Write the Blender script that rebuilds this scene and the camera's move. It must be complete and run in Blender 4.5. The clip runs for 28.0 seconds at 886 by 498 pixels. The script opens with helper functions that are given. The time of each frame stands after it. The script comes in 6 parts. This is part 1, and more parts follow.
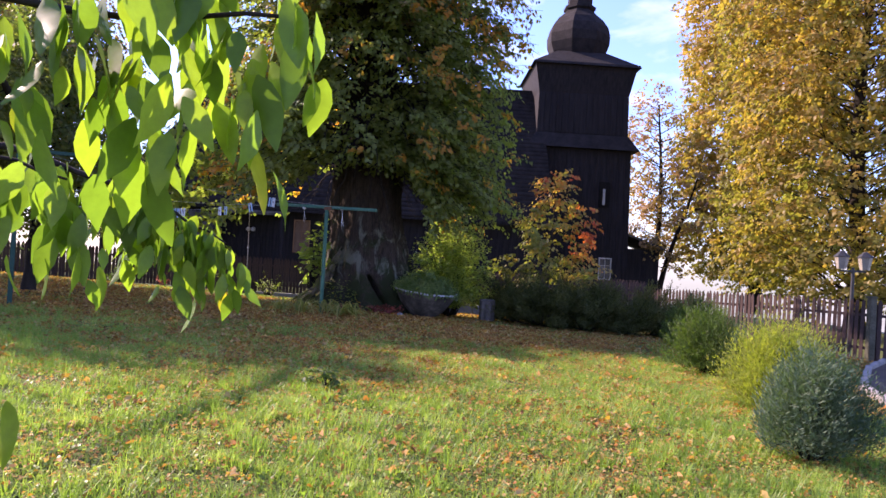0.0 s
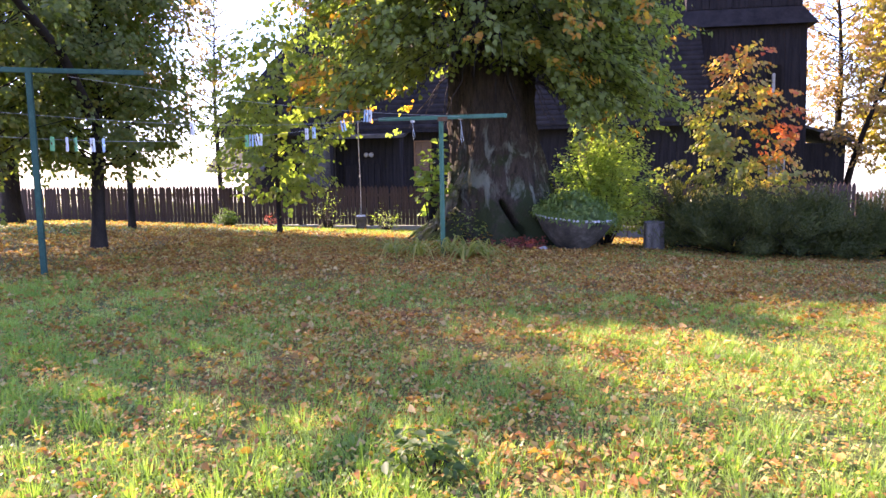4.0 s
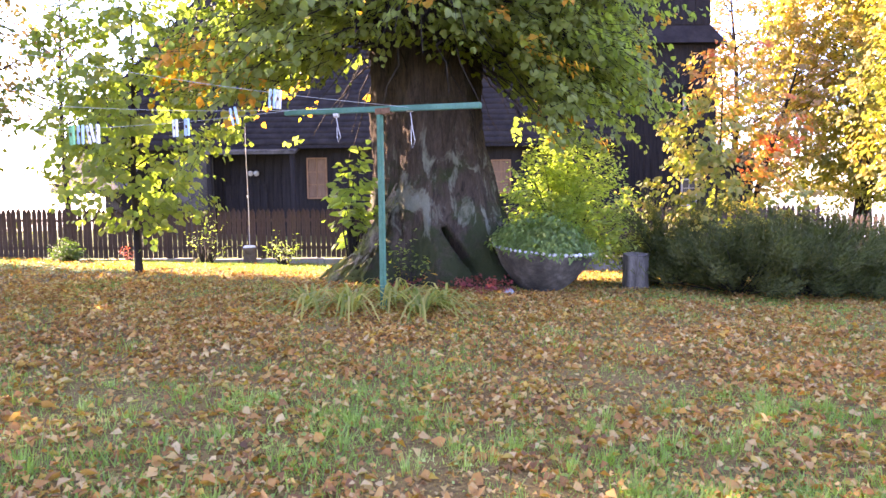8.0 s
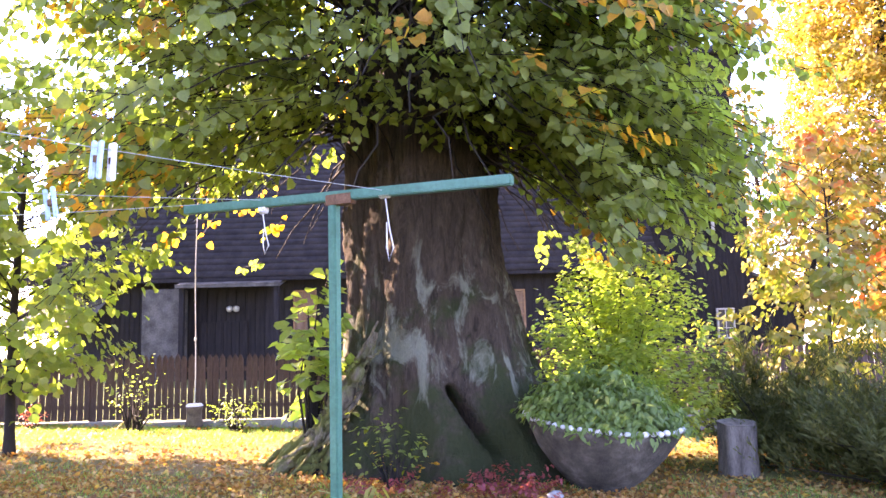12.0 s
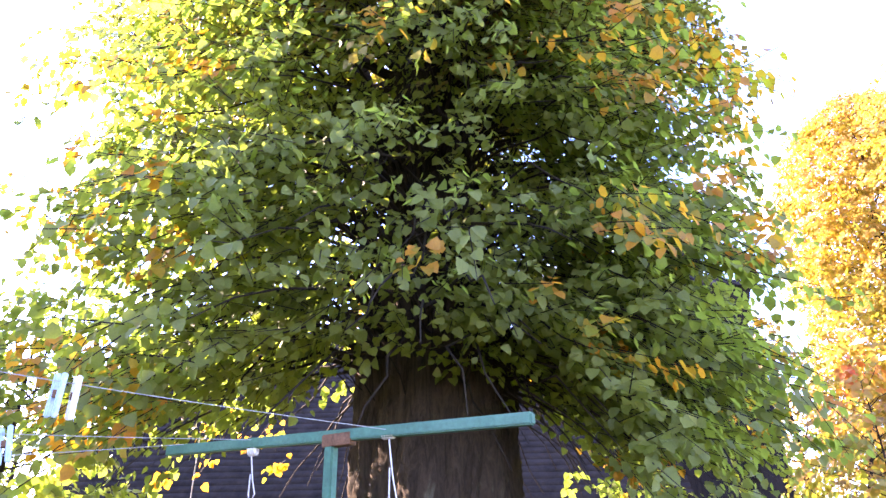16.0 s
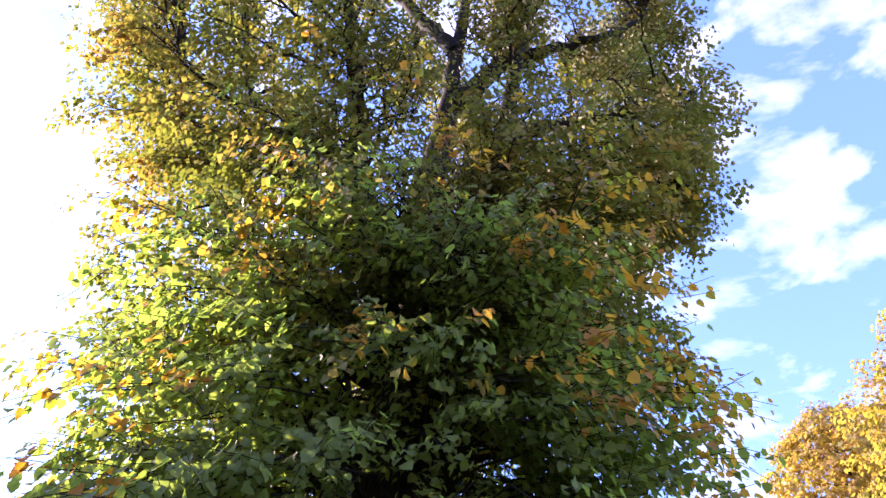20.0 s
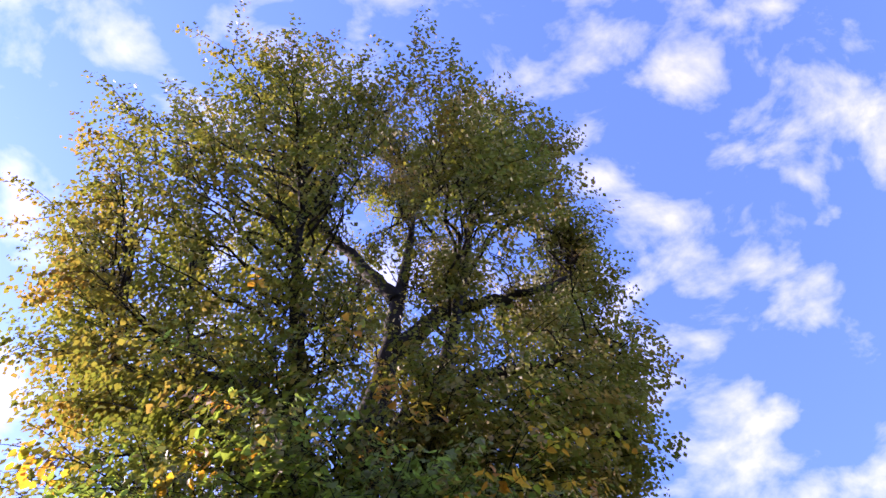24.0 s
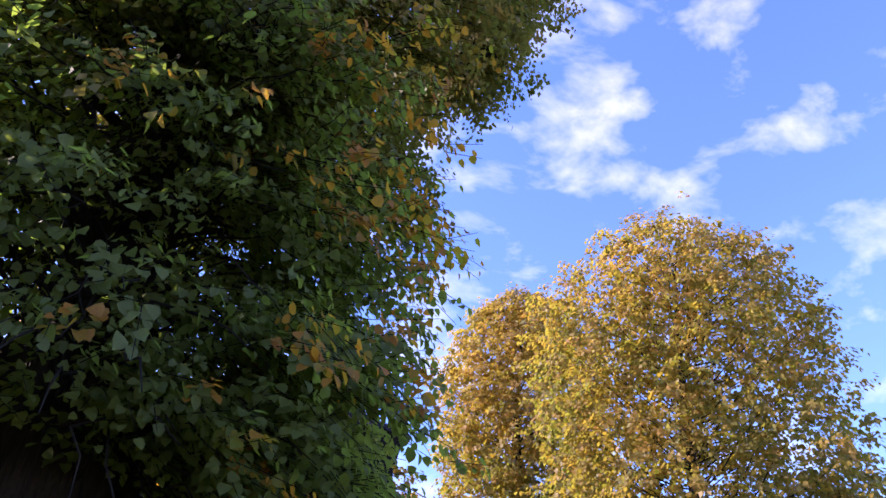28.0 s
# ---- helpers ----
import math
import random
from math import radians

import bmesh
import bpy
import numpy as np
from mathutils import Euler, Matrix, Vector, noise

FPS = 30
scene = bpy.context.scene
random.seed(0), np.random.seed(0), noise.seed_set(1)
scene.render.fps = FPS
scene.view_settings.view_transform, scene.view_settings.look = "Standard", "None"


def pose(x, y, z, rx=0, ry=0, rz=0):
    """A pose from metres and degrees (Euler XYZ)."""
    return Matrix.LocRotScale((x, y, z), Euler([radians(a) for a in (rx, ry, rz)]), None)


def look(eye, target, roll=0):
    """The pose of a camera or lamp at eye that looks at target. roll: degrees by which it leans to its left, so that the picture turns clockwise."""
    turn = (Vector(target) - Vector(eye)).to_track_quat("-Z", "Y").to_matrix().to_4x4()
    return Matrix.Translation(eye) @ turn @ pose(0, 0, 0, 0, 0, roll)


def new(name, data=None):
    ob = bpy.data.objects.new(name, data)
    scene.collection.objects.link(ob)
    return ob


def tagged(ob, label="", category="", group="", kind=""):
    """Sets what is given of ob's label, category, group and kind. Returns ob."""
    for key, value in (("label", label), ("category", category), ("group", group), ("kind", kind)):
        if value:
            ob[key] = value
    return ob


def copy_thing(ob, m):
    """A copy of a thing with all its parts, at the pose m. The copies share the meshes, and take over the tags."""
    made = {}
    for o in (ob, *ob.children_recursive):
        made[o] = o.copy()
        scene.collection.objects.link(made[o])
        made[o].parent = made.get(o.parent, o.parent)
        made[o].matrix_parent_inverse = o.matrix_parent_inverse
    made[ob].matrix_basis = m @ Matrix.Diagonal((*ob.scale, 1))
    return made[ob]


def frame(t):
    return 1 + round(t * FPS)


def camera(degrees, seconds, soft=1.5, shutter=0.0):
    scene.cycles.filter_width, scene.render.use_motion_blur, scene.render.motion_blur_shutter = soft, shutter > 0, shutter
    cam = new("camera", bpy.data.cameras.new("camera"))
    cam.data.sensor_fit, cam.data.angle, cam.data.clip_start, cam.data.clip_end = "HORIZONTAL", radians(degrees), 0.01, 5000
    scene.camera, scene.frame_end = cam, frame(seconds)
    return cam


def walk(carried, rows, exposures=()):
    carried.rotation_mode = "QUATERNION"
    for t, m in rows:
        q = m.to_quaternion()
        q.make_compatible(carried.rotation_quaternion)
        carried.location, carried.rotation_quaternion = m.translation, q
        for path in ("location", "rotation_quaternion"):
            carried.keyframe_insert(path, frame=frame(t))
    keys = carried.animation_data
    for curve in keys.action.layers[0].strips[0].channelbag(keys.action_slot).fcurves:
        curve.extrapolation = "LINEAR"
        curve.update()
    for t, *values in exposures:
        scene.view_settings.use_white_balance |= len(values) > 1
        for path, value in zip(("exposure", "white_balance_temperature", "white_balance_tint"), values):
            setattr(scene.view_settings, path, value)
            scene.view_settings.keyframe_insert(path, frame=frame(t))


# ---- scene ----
cam = camera(65.19, 28.0)
PATH = [
    (0, (2.203, -15.370, 1.410), (2.260, -13.371, 1.436), 3.32),
    (0.5, (2.260, -15.030, 1.438), (2.214, -13.036, 1.295), 0.94),
    (1, (2.286, -14.640, 1.467), (2.232, -12.652, 1.251), -0.35),
    (1.5, (2.226, -14.203, 1.465), (2.290, -12.230, 1.145), 0.02),
    (2, (2.219, -13.713, 1.452), (2.223, -11.749, 1.075), -0.88),
    (2.5, (2.201, -13.207, 1.450), (2.031, -11.237, 1.147), -2.03),
    (3, (2.128, -12.694, 1.485), (1.974, -10.716, 1.234), -1.32),
    (3.5, (2.040, -12.208, 1.462), (1.845, -10.232, 1.228), -0.74),
    (4, (1.873, -11.721, 1.465), (1.564, -9.757, 1.244), -0.92),
    (4.5, (1.683, -11.290, 1.477), (1.408, -9.320, 1.273), -0.68),
    (6.5, (0.911, -9.663, 1.371), (0.811, -7.671, 1.218), -0.32),
    (7, (0.763, -9.168, 1.390), (0.662, -7.177, 1.229), -0.85),
    (7.5, (0.643, -8.649, 1.420), (0.625, -6.655, 1.262), -0.60),
    (8, (0.606, -8.122, 1.384), (0.635, -6.129, 1.226), -0.74),
    (8.5, (0.610, -7.643, 1.381), (0.602, -5.649, 1.224), -1.14),
    (9, (0.588, -7.138, 1.385), (0.675, -5.146, 1.230), -0.42),
    (9.5, (0.602, -6.655, 1.384), (0.749, -4.666, 1.235), -0.02),
    (10, (0.616, -6.163, 1.436), (0.688, -4.165, 1.402), -0.03),
    (10.5, (0.586, -5.689, 1.456), (0.741, -3.696, 1.501), -0.25),
    (11, (0.634, -5.187, 1.468), (0.766, -3.193, 1.543), -1.20),
    (11.5, (0.690, -4.799, 1.487), (0.712, -2.808, 1.670), -1.92),
    (13.5, (0.693, -4.027, 1.491), (0.736, -2.047, 1.765), -0.41),
    (14, (0.707, -4.025, 1.516), (0.741, -2.062, 1.902), -0.46),
    (14.5, (0.715, -4.027, 1.533), (0.733, -2.091, 2.036), -0.44),
    (15, (0.715, -4.037, 1.553), (0.718, -2.142, 2.194), -0.73),
    (15.5, (0.726, -4.051, 1.584), (0.718, -2.192, 2.322), -0.91),
    (16, (0.740, -4.073, 1.607), (0.721, -2.267, 2.465), -1.13),
    (16.5, (0.748, -4.086, 1.618), (0.727, -2.325, 2.567), -1.49),
    (17, (0.758, -4.090, 1.626), (0.748, -2.380, 2.662), -0.66),
    (17.5, (0.746, -4.079, 1.645), (0.754, -2.425, 2.769), 0.09),
    (18, (0.747, -4.064, 1.661), (0.769, -2.474, 2.875), -0.37),
    (18.5, (0.744, -4.060, 1.685), (0.768, -2.528, 2.970), -0.28),
    (19, (0.736, -4.075, 1.705), (0.763, -2.620, 3.077), -0.22),
    (19.5, (0.744, -4.086, 1.756), (0.777, -2.712, 3.209), -0.41),
    (20, (0.745, -4.081, 1.791), (0.795, -2.791, 3.318), -1.37),
    (20.5, (0.761, -4.079, 1.801), (0.839, -2.859, 3.384), -3.00),
    (21, (0.771, -4.100, 1.811), (0.890, -2.957, 3.448), -4.59),
    (21.5, (0.777, -4.114, 1.811), (0.919, -3.057, 3.503), -5.97),
    (22, (0.792, -4.130, 1.801), (0.949, -3.168, 3.548), -7.53),
    (22.5, (0.802, -4.138, 1.808), (0.955, -3.265, 3.601), -8.43),
    (24.5, (0.722, -4.225, 1.776), (0.998, -3.561, 3.643), -15.71),
    (25, (0.716, -4.200, 1.754), (1.111, -3.387, 3.539), -12.41),
    (25.5, (0.724, -4.200, 1.736), (1.152, -3.367, 3.504), -9.40),
    (26, (0.738, -4.195, 1.713), (1.220, -3.272, 3.421), -6.16),
    (26.5, (0.763, -4.188, 1.692), (1.300, -3.185, 3.337), -3.58),
    (27, (0.775, -4.173, 1.650), (1.386, -3.052, 3.190), -1.39),
    (27.5, (0.793, -4.157, 1.610), (1.496, -2.850, 2.951), 0.12),
    (28, (0.799, -4.155, 1.572), (1.548, -2.702, 2.725), 2.44),
]
walk(cam, [(t, look(eye, target, roll)) for t, eye, target, roll in PATH], exposures=((0, 1.28, 7050, 41), (1, 1.66, 7050, 39), (2, 1.78, 7100, 38), (4, 2.4, 7300, 40), (7, 3.2, 7950, 40), (11, 3.58, 8150, 40), (15, 3.68, 7900, 39), (18, 2.82, 7050, 39), (20, 2.04, 6700, 41), (22, 1.56, 6600, 42), (25, 1.32, 6600, 42), (28, 1.28, 6400, 38)))

# ---------------------------------------------------------------- light
SUN_AZ, SUN_EL = radians(62), radians(31)      # left of the walk's heading, above the horizon
world = bpy.data.worlds.new("sky")
scene.world = world
world.use_nodes = True
wn, wl = world.node_tree.nodes, world.node_tree.links
wn.clear()


def wnode(kind, **sets):
    n = wn.new(kind)
    for k, v in sets.items():
        n.inputs[k].default_value = v
    return n


sky = wn.new("ShaderNodeTexSky")
sky.sky_type = 'NISHITA'
sky.sun_disc = False
sky.sun_elevation, sky.sun_rotation = SUN_EL, -SUN_AZ
sky.air_density, sky.dust_density, sky.ozone_density = 1.3, 0.5, 3.0
coord = wn.new("ShaderNodeTexCoord")
stretch = wn.new("ShaderNodeMapping")
stretch.inputs["Scale"].default_value = (1.0, 1.5, 2.2)
stretch.inputs["Rotation"].default_value = (0.3, 0.2, 0.6)
puffs = wnode("ShaderNodeTexNoise", Scale=6.3, Detail=8.0, Roughness=0.55, Distortion=0.25)
veil = wn.new("ShaderNodeValToRGB")
veil.color_ramp.elements[0].position, veil.color_ramp.elements[1].position = 0.50, 0.92
veil.color_ramp.elements[1].color = (0.85, 0.85, 0.85, 1)
blue = wn.new("ShaderNodeMixRGB")
blue.blend_type = 'MULTIPLY'
blue.inputs[0].default_value = 1.0
blue.inputs[2].default_value = (0.64, 0.84, 1.34, 1)
cloudy = wn.new("ShaderNodeMixRGB")
cloudy.inputs[2].default_value = (5.4, 5.7, 6.4, 1)
sky_out = wnode("ShaderNodeBackground", Strength=0.15)
wout = wn.new("ShaderNodeOutputWorld")
wl.new(coord.outputs["Generated"], stretch.inputs["Vector"])
wl.new(stretch.outputs["Vector"], puffs.inputs["Vector"])
wl.new(puffs.outputs["Fac"], veil.inputs["Fac"])
wl.new(veil.outputs["Color"], cloudy.inputs[0])
wl.new(sky.outputs["Color"], blue.inputs[1])
wl.new(blue.outputs[0], cloudy.inputs[1])
wl.new(cloudy.outputs[0], sky_out.inputs["Color"])
wl.new(sky_out.outputs["Background"], wout.inputs["Surface"])

lamp = bpy.data.lights.new("sun", 'SUN')
lamp.energy, lamp.angle, lamp.color = 5.0, radians(0.55), (1.0, 0.93, 0.80)
sun = new("sun", lamp)
SUN_DIR = Vector((-math.sin(SUN_AZ) * math.cos(SUN_EL), math.cos(SUN_AZ) * math.cos(SUN_EL), math.sin(SUN_EL)))
sun.matrix_world = look(SUN_DIR * 80, (0, 0, 0))

# ---------------------------------------------------------------- materials


class Mat:
    """A node material with a few short helpers."""

    def __init__(self, name):
        self.m = bpy.data.materials.new(name)
        self.m.use_nodes = True
        self.t = self.m.node_tree
        self.t.nodes.clear()
        self.out = self.t.nodes.new("ShaderNodeOutputMaterial")

    def n(self, kind, **sets):
        node = self.t.nodes.new(kind)
        for k, v in sets.items():
            node.inputs[k].default_value = v
        return node

    def ln(self, a, b):
        self.t.links.new(a, b)

    def ramp(self, fac, stops):
        r = self.n("ShaderNodeValToRGB")
        e = r.color_ramp.elements
        while len(e) < len(stops):
            e.new(0.5)
        for el, (p, c) in zip(e, stops):
            el.position, el.color = p, (*c, 1)
        self.ln(fac, r.inputs["Fac"])
        return r.outputs["Color"]

    def mix(self, fac, a, b, mode='MIX'):
        x = self.n("ShaderNodeMixRGB")
        x.blend_type = mode
        for i, v in enumerate((fac, a, b)):
            if isinstance(v, (int, float)):
                x.inputs[i].default_value = v
            elif isinstance(v, tuple):
                x.inputs[i].default_value = (*v, 1)
            else:
                self.ln(v, x.inputs[i])
        return x.outputs[0]

    def noise(self, scale, detail=4.0, rough=0.6, stretch=None, distort=0.0):
        c = self.n("ShaderNodeTexCoord")
        t = self.n("ShaderNodeTexNoise", Scale=scale, Detail=detail, Roughness=rough, Distortion=distort)
        src = c.outputs["Object"]
        if stretch:
            mp = self.n("ShaderNodeMapping")
            mp.inputs["Scale"].default_value = stretch
            self.ln(src, mp.inputs["Vector"])
            src = mp.outputs["Vector"]
        self.ln(src, t.inputs["Vector"])
        return t.outputs["Fac"]

    def finish(self, color, rough=0.8, bump=None, strength=0.4, dist=0.02, metal=0.0):
        p = self.n("ShaderNodeBsdfPrincipled", Roughness=rough, Metallic=metal)
        p.inputs["Specular IOR Level"].default_value = 0.5 if rough < 0.6 else 0.2
        if isinstance(color, tuple):
            p.inputs["Base Color"].default_value = (*color, 1)
        else:
            self.ln(color, p.inputs["Base Color"])
        if bump is not None:
            b = self.n("ShaderNodeBump", Strength=strength, Distance=dist)
            self.ln(bump, b.inputs["Height"])
            self.ln(b.outputs["Normal"], p.inputs["Normal"])
        self.ln(p.outputs["BSDF"], self.out.inputs["Surface"])
        return self.m


def leaf_material(name, stops, clump=0.5, thin=0.5, rough=0.5, scale=0.9):
    """Thin leaf: part of the light goes through. stops: colours over the twig's ripeness, mixed with slow clumps and chance."""
    k = Mat(name)
    g = k.n("ShaderNodeNewGeometry")
    n = k.noise(scale, 3.0)
    spread = k.n("ShaderNodeMapRange")
    spread.inputs["From Min"].default_value, spread.inputs["From Max"].default_value = 0.3, 0.7
    k.ln(n, spread.inputs["Value"])
    ripe = k.n("ShaderNodeAttribute")
    ripe.attribute_name = "ripeness"
    f = k.mix(clump, ripe.outputs["Fac"], spread.outputs["Result"])
    f = k.mix(0.22, f, g.outputs["Random Per Island"])
    col = k.ramp(f, stops)
    fine = k.noise(60.0, 2.0)
    col = k.mix(0.25, col, k.ramp(fine, [(0.3, (0.4, 0.4, 0.4)), (0.7, (1, 1, 1))]), 'MULTIPLY')
    p = k.n("ShaderNodeBsdfPrincipled", Roughness=rough)
    p.inputs["Specular IOR Level"].default_value = 0.35
    tr = k.n("ShaderNodeBsdfTranslucent")
    k.ln(col, p.inputs["Base Color"])
    warm = k.mix(1.0, col, (1.8, 2.15, 0.9), 'MULTIPLY')
    k.ln(warm, tr.inputs["Color"])
    mx = k.n("ShaderNodeMixShader", Fac=thin)
    k.ln(p.outputs["BSDF"], mx.inputs[1])
    k.ln(tr.outputs["BSDF"], mx.inputs[2])
    k.ln(mx.outputs["Shader"], k.out.inputs["Surface"])
    return k.m


def rough_material(name, a, b, scale, rough=0.85, strength=0.4, dist=0.02, stretch=None, c=None, fine=8.0):
    """Two-tone weathered surface with grain and relief."""
    k = Mat(name)
    big = k.noise(scale, 5.0, 0.65, stretch)
    small = k.noise(scale * fine, 4.0, 0.7, stretch)
    stops = [(0.32, a), (0.66, b)] if c is None else [(0.30, a), (0.52, b), (0.72, c)]
    col = k.ramp(big, stops)
    col = k.mix(0.55, col, k.ramp(small, [(0.3, (0.45, 0.45, 0.45)), (0.65, (1, 1, 1))]), 'MULTIPLY')
    o = k.n("ShaderNodeObjectInfo")
    col = k.mix(0.35, col, k.ramp(o.outputs["Random"], [(0.0, (0.6, 0.6, 0.6)), (1.0, (1, 1, 1))]), 'MULTIPLY')
    h = k.mix(0.5, big, small)
    return k.finish(col, rough, h, strength, dist)


GREEN, DARKGREEN = (0.188, 0.216, 0.060), (0.130, 0.158, 0.050)
M_LIME = leaf_material("lime_leaf", [(0.0, DARKGREEN), (0.46, GREEN), (0.60, (0.23, 0.235, 0.035)), (0.70, (0.40, 0.22, 0.035)), (0.80, (0.50, 0.205, 0.035))], 0.25, 0.6, 0.5, 0.75)
M_LIME_HIGH = leaf_material("lime_leaf_high", [(0.0, (0.105, 0.125, 0.028)), (0.4, (0.165, 0.150, 0.038)), (0.7, (0.25, 0.155, 0.048)), (0.95, (0.35, 0.17, 0.062))], 0.55, 0.42, 0.55, 0.5)
M_GOLD = leaf_material("golden_leaf", [(0.0, (0.10, 0.12, 0.03)), (0.35, (0.21, 0.175, 0.045)), (0.65, (0.34, 0.205, 0.054)), (0.95, (0.40, 0.18, 0.055))], 0.4, 0.5, 0.5, 0.35)
M_RUSTLEAF = leaf_material("rust_leaf", [(0.0, (0.17, 0.13, 0.05)), (0.6, (0.31, 0.17, 0.08)), (0.95, (0.42, 0.20, 0.10))], 0.4, 0.45, 0.5, 0.8)
M_SAPLING = leaf_material("sapling_leaf", [(0.0, (0.10, 0.14, 0.03)), (0.5, (0.19, 0.225, 0.05)), (0.95, (0.32, 0.29, 0.08))], 0.35, 0.5, 0.5, 1.5)
M_SHRUB = leaf_material("shrub_leaf", [(0.0, (0.13, 0.175, 0.04)), (0.5, (0.25, 0.30, 0.07)), (0.95, (0.40, 0.40, 0.12))], 0.35, 0.55, 0.5, 1.5)
M_MAPLE = leaf_material("maple_leaf", [(0.0, (0.11, 0.14, 0.03)), (0.36, (0.22, 0.20, 0.045)), (0.54, (0.32, 0.21, 0.065)), (0.70, (0.45, 0.165, 0.045)), (0.86, (0.47, 0.085, 0.035))], 0.05, 0.45, 0.5, 0.9)
M_RED = leaf_material("scarlet_leaf", [(0.0, (0.20, 0.025, 0.04)), (1.0, (0.34, 0.09, 0.085))], 0.3, 0.5, 0.5, 2.0)
M_CHERRY = leaf_material("cherry_leaf", [(0.0, (0.075, 0.135, 0.02)), (0.5, (0.125, 0.20, 0.025)), (0.85, (0.20, 0.265, 0.03)), (0.94, (0.38, 0.30, 0.03)), (1.0, (0.44, 0.18, 0.04))], 0.05, 0.55, 0.4, 2.0)
M_DARKTREE = leaf_material("shade_leaf", [(0.0, (0.08, 0.11, 0.034)), (0.6, (0.13, 0.15, 0.042)), (0.95, (0.27, 0.19, 0.055))], 0.5, 0.6, 0.55, 0.4)
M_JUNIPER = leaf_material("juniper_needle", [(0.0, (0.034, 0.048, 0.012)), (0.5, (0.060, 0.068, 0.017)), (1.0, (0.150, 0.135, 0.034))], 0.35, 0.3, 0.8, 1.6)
M_THUJA = leaf_material("thuja_scale", [(0.0, (0.038, 0.070, 0.016)), (1.0, (0.090, 0.140, 0.030))], 0.5, 0.45, 0.6, 2.0)
M_GOLDTHUJA = leaf_material("golden_thuja_scale", [(0.0, (0.11, 0.15, 0.025)), (0.6, (0.23, 0.25, 0.04)), (1.0, (0.36, 0.34, 0.065))], 0.5, 0.5, 0.6, 2.5)
M_BLUETHUJA = leaf_material("blue_cypress_scale", [(0.0, (0.038, 0.072, 0.04)), (0.6, (0.078, 0.125, 0.07)), (1.0, (0.13, 0.175, 0.10))], 0.5, 0.3, 0.6, 3.0)
M_GRASS = leaf_material("grass_blade", [(0.0, (0.08, 0.15, 0.027)), (0.42, (0.165, 0.25, 0.048)), (0.72, (0.29, 0.35, 0.09)), (1.0, (0.47, 0.46, 0.22))], 0.55, 0.45, 0.45, 1.5)
M_STRAP = leaf_material("strap_leaf", [(0.0, (0.10, 0.15, 0.03)), (0.45, (0.22, 0.22, 0.045)), (1.0, (0.42, 0.32, 0.10))], 0.2, 0.4, 0.5, 2.0)
M_FALLEN = leaf_material("fallen_leaf", [(0.0, (0.10, 0.045, 0.022)), (0.2, (0.21, 0.09, 0.035)), (0.38, (0.38, 0.15, 0.04)), (0.55, (0.42, 0.20, 0.055)), (0.70, (0.50, 0.33, 0.15)), (0.84, (0.50, 0.27, 0.05)), (1.0, (0.48, 0.14, 0.03))], 0.25, 0.3, 0.85, 1.6)
M_PLANTER_GREEN = leaf_material("trailing_leaf", [(0.0, (0.06, 0.11, 0.028)), (1.0, (0.165, 0.225, 0.06))], 0.4, 0.4, 0.5, 2.5)


def ground_material():
    k = Mat("lawn_soil")
    b, c = k.noise(7.0, 6.0, 0.7), k.noise(38.0, 5.0, 0.7)
    shade = k.n("ShaderNodeAttribute")
    shade.attribute_name = "ripeness"
    a = k.mix(0.3, shade.outputs["Fac"], k.noise(2.2, 5.0))
    turf = k.ramp(b, [(0.3, (0.055, 0.07, 0.018)), (0.55, (0.11, 0.13, 0.03)), (0.75, (0.20, 0.18, 0.07))])
    litter = k.ramp(c, [(0.3, (0.085, 0.052, 0.016)), (0.5, (0.205, 0.122, 0.034)), (0.7, (0.35, 0.215, 0.068))])
    col = k.mix(k.ramp(a, [(0.35, (0, 0, 0)), (0.60, (1, 1, 1))]), turf, litter)
    col = k.mix(0.5, col, k.ramp(c, [(0.3, (0.4, 0.4, 0.4)), (0.7, (1, 1, 1))]), 'MULTIPLY')
    return k.finish(col, 0.95, c, 0.8, 0.03)


